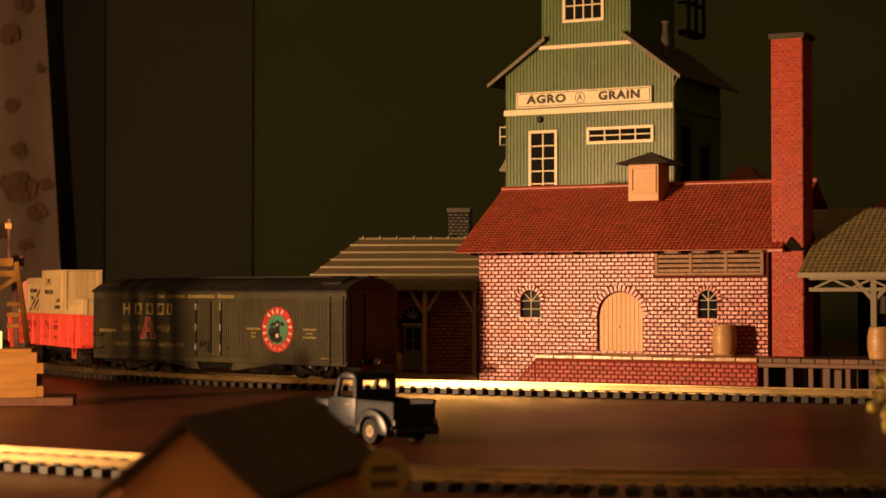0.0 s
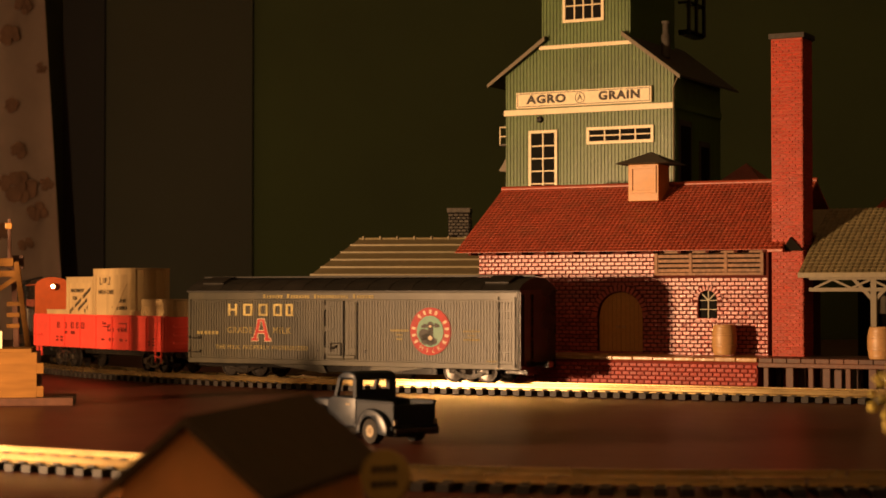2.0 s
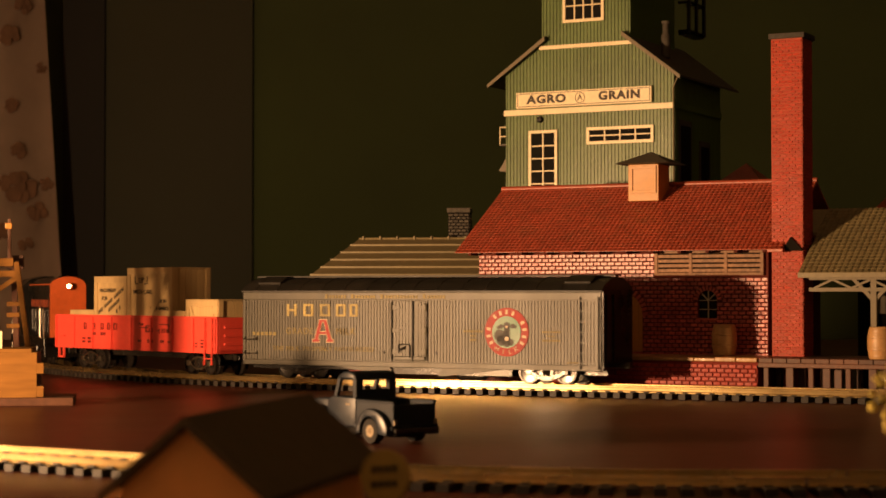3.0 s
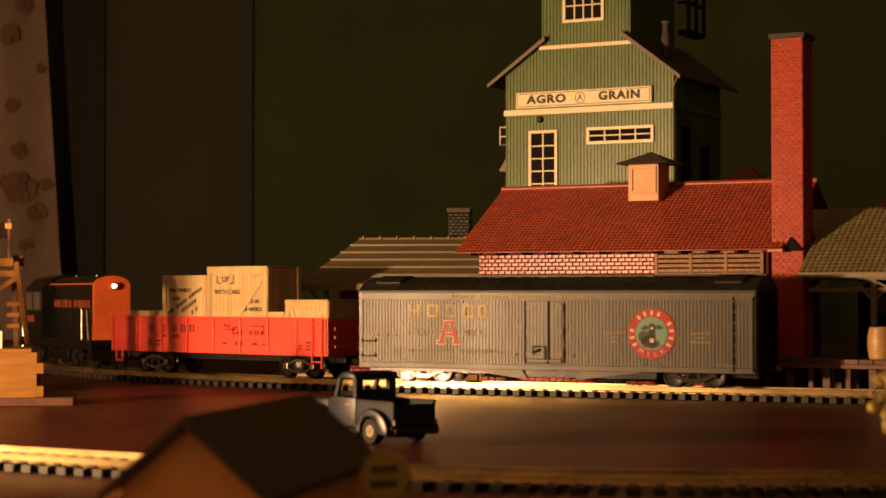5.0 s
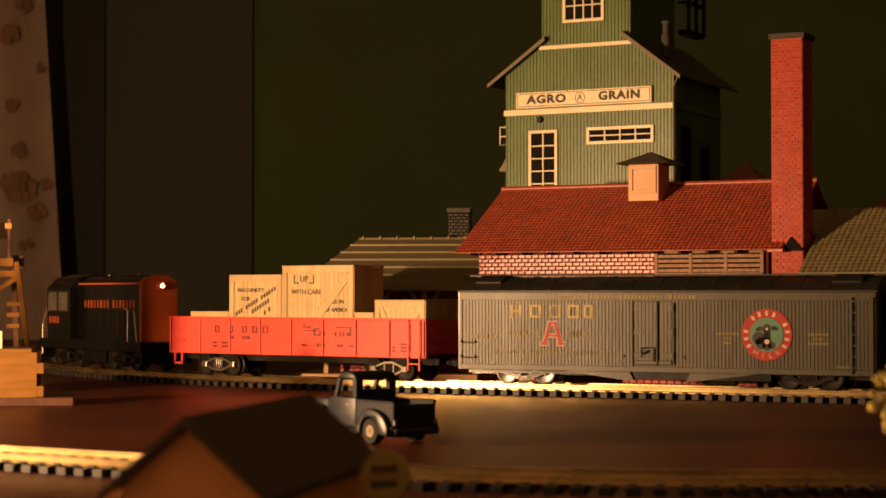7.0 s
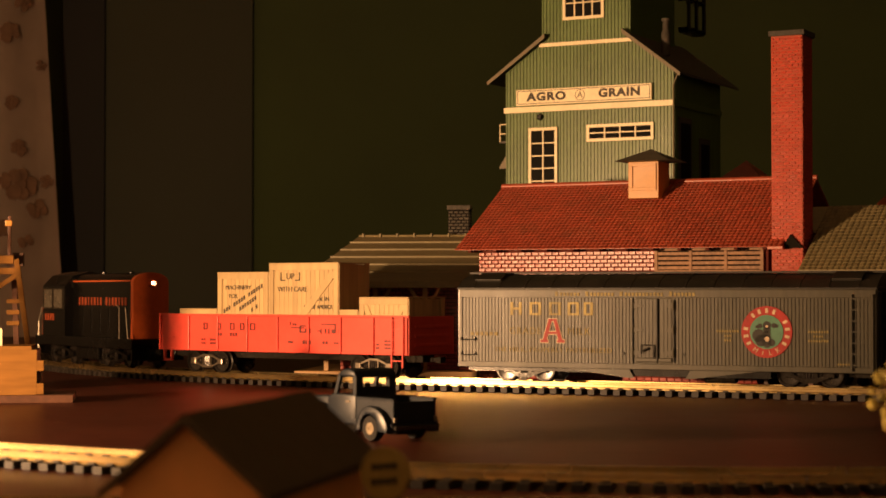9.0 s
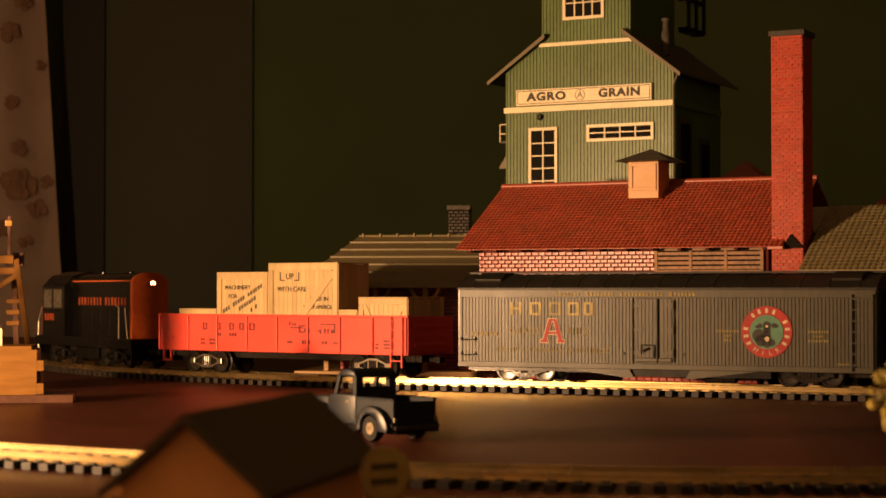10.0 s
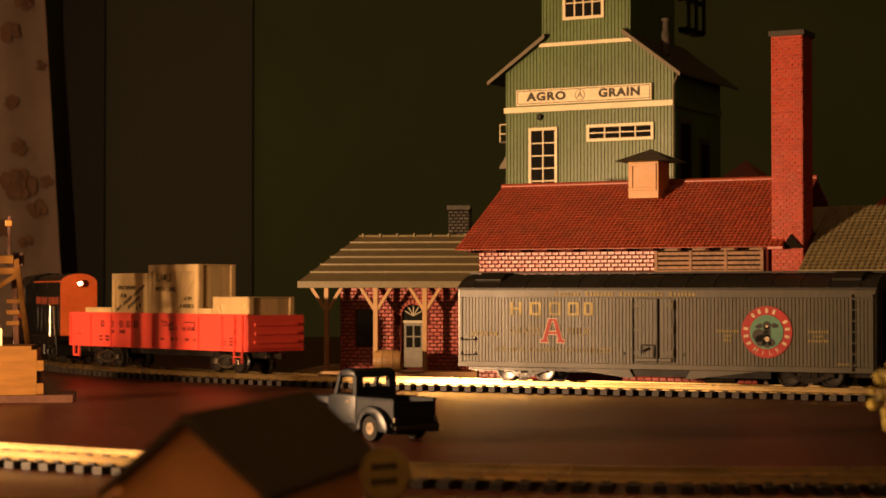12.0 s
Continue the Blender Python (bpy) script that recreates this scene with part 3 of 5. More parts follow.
def sash(parent, x0, x1, z0, z1, y, nx, nz, label="cream framed window with dark panes"):
    w = part("window", boxes((x0 - 1.6, x1 + 1.6, y - 1, y, z0 - 1.6, z0), (x0 - 1.6, x1 + 1.6, y - 1, y, z1, z1 + 1.6), (x0 - 1.6, x0, y - 1, y, z0, z1), (x1, x1 + 1.6, y - 1, y, z0, z1), b=0.12), M_CREAM, parent, label)
    part("pane", boxes((x0, x1, y - 0.25, y - 0.08, z0, z1)), M_GLASS, w)
    for i in range(1, nx):
        x = x0 + (x1 - x0) * i / nx
        part("glazing_bar", boxes((x - 0.34, x + 0.34, y - 0.7, y - 0.26, z0, z1)), M_CREAM, w)
    for i in range(1, nz):
        z = z0 + (z1 - z0) * i / nz
        part("glazing_bar", boxes((x0, x1, y - 0.65, y - 0.26, z - 0.3, z + 0.3)), M_CREAM, w)


def grain_elevator():
    g = thing("grain_elevator", SITE @ pose(0, 0.115, 0), "green clapboard grain elevator with cream trim and dark roof", "building")
    L, R, D, CL, CR = -42.0, 53.6, 70.0, -20.8, 29.8
    body = [(L, 0), (R, 0), (R, 158.4), (CR, 175.8), (CL, 175.8), (L, 160.0)]
    wall = part("wall", prism(bmesh.new(), body, 0, D), M_GREEN, g, "green siding with upright ribs")
    tower = part("tower", boxes((CL, CR, 0.0, D - 6, 175.8, 222)), M_GREEN, g, "green upper tower")
    bm = bmesh.new()
    x = L + 0.4
    while x < R:
        t = 158.4 + (R - x) * 0.73 if x > CR else 160 + (x - L) * 0.745 if x < CL else 222
        box(bm, x - 0.3, x + 0.3, -0.5, 0.1, 0, min(t, 222))
        x += 1.95
    part("ribs", bm, M_GREEN, wall, kind="stuff")
    bm = bmesh.new()
    y = 1.2
    while y < D:
        box(bm, R - 0.1, R + 0.38, y - 0.28, y + 0.28, 0, 158)
        y += 1.95
    part("ribs", bm, M_GREEN, wall, kind="stuff")
    for x0, x1, z, h in ((L - 0.8, R + 0.8, 138.2, 3.0), (CL - 1.2, CR + 1.2, 172.6, 2.0)):
        part("trim_board", boxes((x0, x1, -1.3, -0.4, z, z + h), b=0.15), M_CREAM, g)
    part("trim_board", boxes((R + 0.4, R + 1.2, -1.3, D, 138.2, 141.2), b=0.15), M_GREEN, g)
    # skirt roofs
    for s, e, a in ((1, (58.8, 154.9), (26.6, 179.4)), (-1, (-51.0, 155.6), (-17.2, 179.4))):
        slope = part("roof", prism(bmesh.new(), [e, a, (a[0], a[1] - 1.6), (e[0], e[1] - 1.2)], -4, D + 16), M_ROOFDARK, g, "dark grey side roof")
        part("barge_board", prism(bmesh.new(), [(e[0], e[1] - 0.2), (a[0], a[1] - 0.2), (a[0], a[1] - 2.6), (e[0], e[1] - 2.2)], -4.9, -4.05), M_GREYROOF, slope)
    sign = part("sign", boxes((-35, 42.3, -2.2, -0.5, 141.8, 150.2), b=0.15), M_CREAM, g, "cream name board with black letters")
    part("border", boxes((-34, 41.3, -2.35, -2.2, 142.5, 142.8), (-34, 41.3, -2.35, -2.2, 149.2, 149.5), (-34.2, -33.9, -2.35, -2.2, 142.5, 149.5), (41.2, 41.5, -2.35, -2.2, 142.5, 149.5)), M_INK, sign)
    words("AGRO", 4.2, -17.2, -2.3, 146, M_INK, sign, wide=1.24, spacing=1.14, bold=0.27)
    words("GRAIN", 4.2, 24.4, -2.3, 146.2, M_INK, sign, wide=1.18, spacing=1.14, bold=0.27)
    words("A", 3.2, 2.2, -2.3, 146, M_INK, sign)
    bm = bmesh.new()
    ring = [(2.2 + 2.7 * math.cos(k * math.pi / 16), -2.3, 146 + 2.7 * math.sin(k * math.pi / 16)) for k in range(33)]
    wire(bm, ring, 0.16, 5)
    part("ring", bm, M_INK, sign)
    sash(g, -26.6, -13.0, 88, 128.2, -0.4, 2, 6)
    sash(g, 7.0, 41.4, 122.8, 128.6, -0.4, 4, 2)
    sash(g, -6.6, 13.8, 187.6, 202, -0.4, 4, 2)
    part("lamp_bracket", lathe(bmesh.new(), [(1.9, 0), (1.9, 0.8), (1.2, 1.8)], Matrix.Translation((-21.6, -0.2, 135.6)) @ pose(0, 0, 0, 90), 12), M_BLACK, g)
    part("downpipe", wire(bmesh.new(), [(57.6, -3, 155.4), (54.4, -2.4, 149), (54.4, -2.4, 90)], 0.42, 8), M_GREYROOF, g, smooth=True)
    # small balcony and hood on the far side wall
    bal = part("balcony", boxes((-49, -42, 6, 22, 123, 124), b=0.1), M_ROOFDARK, g)
    bm = bmesh.new()
    for z in (128, 133):
        wire(bm, [(-42, 6, z), (-48.6, 6, z), (-48.6, 22, z)], 0.35, 6)
    for y in (6, 14, 22):
        wire(bm, [(-48.6, y, 123.5), (-48.6, y, 133.2)], 0.35, 6)
    part("railing", bm, M_CREAM, bal)
    part("door_hood", prism(bmesh.new(), [(-42, 119), (-48, 110), (-48, 109), (-42, 109)], 4, 20), M_GREYROOF, g)
    # side wall openings and stack
    for y0, y1, z0, z1 in ((6, 24, 90, 133), (36, 52, 96, 124)):
        sash2 = part("side_door", boxes((R + 0.3, R + 0.9, y0, y1, z0, z1), b=0.1), M_ROOFDARK, g)
        part("panel", boxes((R + 0.9, R + 1.1, y0 + 2, y1 - 2, z0 + 3, z1 - 3)), M_DARK, sash2)
    part("stack", lathe(bmesh.new(), [(2.4, 166), (2.4, 178), (1.7, 179), (1.7, 184), (2.3, 184), (2.3, 185.4)], Matrix.Translation((44, 14, 0)), 16), M_STONE, g, smooth=True)
    cage = part("hoist_cage", boxes((CR, CR + 6, 70, 94, 186, 188)), M_BLACK, g)
    bm = bmesh.new()
    for y in (70, 82, 94):
        for z in (188, 204, 220):
            wire(bm, [(CR, y, z), (CR + 6, y, z)], 0.9, 6)
        wire(bm, [(CR + 6, y, 187), (CR + 6, y, 221)], 1.2, 6)
    for z in (188, 204, 220):
        wire(bm, [(CR + 6, 70, z), (CR + 6, 94, z)], 1.0, 6)
    part("cage_bars", bm, M_BLACK, cage)


def station():
    s = thing("station", pose(0, 0.90, 0, 0, 0, -8), "small brick station with grey-brown roof over an open porch", "building")
    base = part("platform", boxes((-72, 17.4, -6, 80, 0, 4.4), b=0.3), M_TAN, s, "tan platform")
    wall = part("wall", boxes((-56.4, -25.6, 34, 78, 4.4, 47), (-14.6, 12.6, 34, 78, 4.4, 47), (-25.6, -14.6, 34, 78, 36.4, 47), (-25.6, -14.6, 37, 78, 4.4, 36.4)), M_BRICKDARK, s, "pink brick wall")
    door = part("door", boxes((-25.2, -15, 35.4, 36.4, 5.6, 27.4), b=0.1), M_GREYDOOR, s, "grey panelled door with glass")
    for x in (-23.6, -19.6):
        for z in (15.4, 21.0):
            part("pane", boxes((x, x + 3.0, 35.1, 35.42, z, z + 5.0)), M_GLASS, door)
    fan = part("fanlight", prism(bmesh.new(), arch(-25.4, -14.8, 28.4, 36.2), 35.6, 36.2), M_GLASS, s)
    bm = bmesh.new()
    for a in (30, 60, 90, 120, 150):
        beam(bm, (-20.1, 35.3, 30.8), (-20.1 + 5 * math.cos(radians(a)), 35.3, 30.8 + 5 * math.sin(radians(a))), 0.4)
    box(bm, -25.4, -14.8, 34.9, 35.6, 27.4, 28.6)
    part("glazing_bars", bm, M_MUNTIN, fan)
    pane = part("window", boxes((-48, -38, 33.2, 33.95, 16, 34), b=0.1), M_GLASS, s, "dark window")
    roof = part("roof", prism(bmesh.new(), [(-7, 46.2), (46, 69.4), (99, 46.2), (99, 47.6), (46, 71.0), (-7, 47.6)], -49.8, 18, "x"), M_GREYROOF, s, "grey-brown sheet roof with raised seams")
    bm = bmesh.new()
    a, c, d = [bm.verts.new(p) for p in ((-70, -7, 46.2), (-49.7, 46, 70.2), (-70, 99, 46.2))]
    a2, c2, d2 = [bm.verts.new(p) for p in ((-70, -7, 47.6), (-49.7, 46, 71.0), (-70, 99, 47.6))]
    e1, e2, e3, e4 = [bm.verts.new(p) for p in ((-49.7, -7, 46.2), (-49.7, -7, 47.6), (-49.7, 99, 46.2), (-49.7, 99, 47.6))]
    for q in ((a2, e2, c2), (d2, c2, e4), (a2, c2, d2), (a, c, e1), (d, e3, c), (a, d, c), (a, e1, e2, a2), (d, d2, e4, e3), (a, a2, d2, d)):
        bm.faces.new(q)
    bmesh.ops.recalc_face_normals(bm, faces=bm.faces)
    part("hip", bm, M_GREYROOF, roof)
    for k in range(1, 6):
        y = -7 + 53 * (k + 0.15) / 6.1
        z = 47.6 + (y + 7) * 23.4 / 53
        xl = -70 + 20.2 * (y + 7) / 53
        part("seam", boxes((xl, 18, y - 0.3, y + 0.9, z - 0.3, z + 0.8), b=0.15), M_GREYTILE, roof)
    part("ridge_cap", wire(bmesh.new(), [(-49.8, 46, 70.9), (18, 46, 70.9)], 0.8, 8), M_GREYTILE, roof, smooth=True)
    for k in range(7):
        part("ridge_knob", boxes((-48 + k * 8.8, -47 + k * 8.8, 44.6, 47.4, 70.4, 72.4), b=0.2), M_GREYTILE, roof)
    part("fascia", boxes((-70, 18, -7.8, -7.0, 44.6, 47.8), b=0.1), M_GREYTILE, roof)
    for x in (-57.2, -32.9, -8.8, 15.4):
        p = part("post", boxes((x - 1.1, x + 1.1, -1.1, 1.1, 4.4, 46.3), b=0.15), M_TAN, s)
        bm = bmesh.new()
        for sg in (-1, 1):
            beam(bm, (x, 0, 33), (x + sg * 8, 0, 45.6), 1.5)
        part("brace", bm, M_TAN, p)
    part("beam", boxes((-68, 14, -1, 1, 45.0, 46.2)), M_TAN, s)
    st = part("chimney", boxes((-4.4, 6.4, 50, 60, 60, 86.4)), M_DARK, s, "dark grey stone chimney")
    lay(st, brick_rows(-4.4, 6.4, 60, 84.4, 2.7, 1.6), 2.7, 1.6, M_STONE, front(50), depth=0.3, gap=0.3)
    lay(st, brick_rows(50, 60, 60, 84.4, 2.5, 1.6), 2.5, 1.6, M_STONE, lambda x, z: pose(6.4 * MM, x * MM, z * MM, 0, 0, 90), limit=0, depth=0.3, gap=0.3)
    part("chimney_cap", boxes((-5, 7, 49.4, 60.6, 84.4, 86.8), b=0.3), M_STONE, st)
    for ob in (wall, door, fan, pane):
        ob.location = (3.4 * MM, -21 * MM, 0)
    hole = [in_arch(-25.6, -14.6, 4.4, 36.4, 0.3), in_arch(-25.6, -14.6, 30, 36.4, 2.6), lambda x, z: -48.5 < x < -37.5 and 15.5 < z < 34.5]
    lay(wall, brick_rows(-56.4, 12.6, 4.6, 46.9, 3.45, 1.83, hole), 3.45, 1.83, M_BRICK, front(34), seed=5)
    voussoirs(wall, -25.6, -14.6, 36.4, 34, 2.4, M_BRICK, 11)


def freight_shelter():
    f = thing("freight_shelter", SITE, "open shelter with pale grey tiled roof on braced posts", "building")
    roof = part("roof", prism(bmesh.new(), [(-21, 50.4), (24, 79.0), (70, 50.4), (70, 51.8), (24, 80.4), (-21, 51.8)], 161.0, 262, "x"), M_GREYTILE, f, "pale grey tiled roof")
    part("roof_return", prism(bmesh.new(), [(7, 68.2), (24, 79.0), (70, 50.4), (70, 51.8), (24, 80.4), (7, 69.6)], 151.8, 160.9, "x"), M_GREYTILE, roof)
    part("fascia", boxes((161, 262, -21.8, -21, 49.8, 51.8)), M_GREYTILE, roof)
    for x in (190, 222, 254):
        for y in (-15, 55):
            p = part("post", boxes((x, x + 2.6, y, y + 2.6, 16.3, 50.4), b=0.2), M_GREYROOF, f)
            bm = bmesh.new()
            for sg in (-1, 1):
                beam(bm, (x + 1.3, y + 1.3, 40), (x + 1.3 + sg * 9, y + 1.3, 49.6), 1.5)
            part("brace", bm, M_GREYROOF, p)
    part("beam", boxes((164, 260, -15.6, -13.4, 44, 45.6)), M_GREYROOF, f)
    part("beam", boxes((164, 260, -15.6, -13.4, 48.9, 50.3)), M_GREYROOF, f)
    bm = bmesh.new()
    for k in range(6):
        beam(bm, (166 + k * 16, -14.6, 45.4), (174 + k * 16, -14.6, 49), 0.9)
        beam(bm, (182 + k * 16, -14.6, 45.4), (174 + k * 16, -14.6, 49), 0.9)
    part("lattice", bm, M_GREYROOF, f)
    # interior shade is put into the colour of this wall
    back = part("back_wall", boxes((164, 260, 60, 63, 0, 51)), M_DARK, f, "back wall coloured near-black for the shade inside")
    for x in (172, 192, 212, 232):
        part("window", boxes((x, x + 12, 59, 59.9, 34, 42)), M_GREYROOF, back)
    tiles(roof, M_GREYTILE, (161.2, -21.4, 51.9), (100.6, 0, 0), (0, 45.2, 28.6), 40, 20, roll=0.45)
    cup = thing("roof_turret", pose(0.172, 1.055, 0, 0, 0, BRA), "small dark turret with pyramid roof in the shadow", "turret")
    part("wall", boxes((-9, 9, -9, 9, 0, 106)), M_ROOFDARK, cup)
    bm = bmesh.new()
    q = [bm.verts.new(p) for p in ((-13, -13, 105.6), (13, -13, 105.6), (13, 13, 105.6), (-13, 13, 105.6))]
    a = bm.verts.new((0, 0, 117))
    bm.faces.new(q[::-1])
    for k in range(4):
        bm.faces.new((q[k], q[(k + 1) % 4], a))
    part("roof", bm, M_TILE, cup)
    rear = thing("rear_shed", SITE @ pose(0.150, 0.16, 0), "dark red roofed shed behind, its walls coloured as if in shadow", "building")
    # outer walls coloured near-black to stand for the shadow they lie in
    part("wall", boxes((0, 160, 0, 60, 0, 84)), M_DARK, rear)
    part("roof", prism(bmesh.new(), [(-6, 82), (30, 92), (66, 82), (66, 84), (30, 94), (-6, 84)], -6, 170, "x"), M_TILE, rear)


brick_factory()
loading_platform()
wooden_dock()
grain_elevator()
station()
freight_shelter()
barrel(SITE @ pose(0.1245, -0.010, 0.01645), "tan wooden barrel standing on the loading platform", "barrels")
barrel(SITE @ pose(0.1972, -0.026, 0.01625), "tan wooden barrel standing on the wooden dock", "barrels")
track("main_line", along, -0.72, 0.30, "brass-railed model track on black ties", gaps=(-0.005, 0.24))
barrel(pose(-0.0325, 0.886, 0.0100, 0, 0, -8) @ pose(0, 0, 0, 0, 90), "tan wooden barrel lying on its side", "barrels")


def dust():
    """Specks of dust and crumbs on the board."""
    rng = random.Random(12)
    vs, fs = [], []
    for k in range(60):
        x, y, r = rng.uniform(-0.14, 0.2), rng.uniform(0.44, 0.72), rng.uniform(0.00006, 0.00014)
        n = len(vs)
        vs += [(x - r, y - r, 0.00002), (x + r, y - r * 0.7, 0.00002), (x + r * 0.6, y + r, 0.00002), (x - r * 0.8, y + r * 0.8, 0.00002), (x, y, r * 1.2)]
        fs += [(n, n + 1, n + 4), (n + 1, n + 2, n + 4), (n + 2, n + 3, n + 4), (n + 3, n, n + 4)]
    me = bpy.data.meshes.new("dust")
    me.from_pydata(vs, [], fs)
    me.materials.append(M_TAN)
    tagged(new("dust", me), "pale specks of dust scattered on the layout board", "dust", kind="stuff")


dust()


def front_line(s):
    """The near track: straight, then bending to run across the table."""
    a0, r = radians(31), 0.30
    d, n = Vector((math.cos(a0), -math.sin(a0))), Vector((math.sin(a0), math.cos(a0)))
    o = Vector((-0.075, 0.4525))
    if s <= 0:
        return o + d * s, -a0
    k = min(s / r, a0 * 0.97)
    p = o + d * r * math.sin(k) + n * r * (1 - math.cos(k))
    a = a0 - k
    return p + Vector((math.cos(a), -math.sin(a))) * (s - k * r), -a


def nearest_line(s):
    return Vector((s, 0.349 - s * 0.02)), -0.02


track("front_line", front_line, -0.34, 0.42, "brass-railed model track crossing the near board", tie_top=1.8, rail=1.9, gaps=(-0.055, 0.17))
track("nearest_line", nearest_line, -0.30, 0.40, "brass-railed model track along the board edge", tie_top=1.8, rail=1.9, gaps=(-0.06, 0.1))


# ---- rolling stock: x runs along the car, y away from the viewer, z from the rail top ----
def wheelsets(car, half, base=13.0, r=5.0, material=None, k=1.0):
    """Two bogies with side frames; the turning axles are returned with their places."""
    axles, first = [], None
    for s in (-1, 1):
        x = s * half
        bog = part("bogie", boxes((x - 3, x + 3, -8, 8, 4.2, 6.6), b=0.3), M_TRUCKBLACK, car, "black bogie with sprung side frames")
        for y in (-9.6, 9.6):
            bm = bmesh.new()
            beam(bm, (x - base / 2, y, 5.6), (x - 2.4, y, 8.0), 1.3 * k)
            beam(bm, (x + base / 2, y, 5.6), (x + 2.4, y, 8.0), 1.3 * k)
            beam(bm, (x - 2.6, y, 8.0), (x + 2.6, y, 8.0), 1.4 * k)
            beam(bm, (x - base / 2, y, 5.0), (x - 2.4, y, 2.6), 1.2 * k)
            beam(bm, (x + base / 2, y, 5.0), (x + 2.4, y, 2.6), 1.2 * k)
            beam(bm, (x - 2.6, y, 2.6), (x + 2.6, y, 2.6), 1.4 * k)
            for q in (-2.5, 2.5):
                beam(bm, (x + q, y, 2.6), (x + q, y, 8), 1.0 * k)
            for q in (-1, 1):
                box(bm, x + q * base / 2 - 1.5, x + q * base / 2 + 1.5, y - 0.9, y + 0.9, 3.8, 6.6, 0.3)
            part("side_frame", bm, material or M_TRUCKBLACK, bog)
            bm = bmesh.new()
            for q in (-1.2, 0, 1.2):
                lathe(bm, [(0.5, 3.2), (0.55, 5), (0.5, 7.4)], Matrix.Translation((x + q, y, 0)), 8)
            part("spring", bm, M_WHEEL, bog)
        for q in (-base / 2, base / 2):
            if first is None:
                bm = bmesh.new()
                tilt = pose(0, 0, 0, 90)
                lathe(bm, [(0.8, -10), (0.8, 10)], tilt, 8)
                for sg in (-1, 1):
                    prof = [(1.2, 6.4), (4.0, 6.6), (r + 0.6, 6.6), (r + 0.6, 7.2), (r, 7.5), (r - 0.15, 9.4), (r - 0.9, 9.4), (r - 1.0, 8.8), (1.4, 8.6), (1.3, 9.4)]
                    lathe(bm, [(a, sg * b) for a, b in (prof if sg > 0 else prof)], tilt, 24)
                bmesh.ops.recalc_face_normals(bm, faces=bm.faces)
                ob = part("wheelset", bm, M_WHEEL, car, "steel wheels on an axle", smooth=True)
                first = ob.data
            else:
                ob = new("wheelset", first)
                ob.parent = car
                tagged(ob, "steel wheels on an axle")
            axles.append((ob, (x + q) * MM, r * MM))
    return axles


def coupler(car, x, sg, z=8.2):
    part("coupler", boxes((min(x, x + sg * 5), max(x, x + sg * 5), -1.2, 1.2, z - 1, z + 1), (x + sg * 5 - 1.2, x + sg * 5 + 1.2, -2, 2, z - 1.4, z + 1.4), b=0.2), M_TRUCKBLACK, car)


def ladder(bm, x0, x1, y, zs, z0, z1, w=0.7):
    for x in (x0, x1):
        beam(bm, (x, y, z0), (x, y, z1), w)
    for z in zs:
        beam(bm, (x0, y, z), (x1, y, z), w * 0.8)


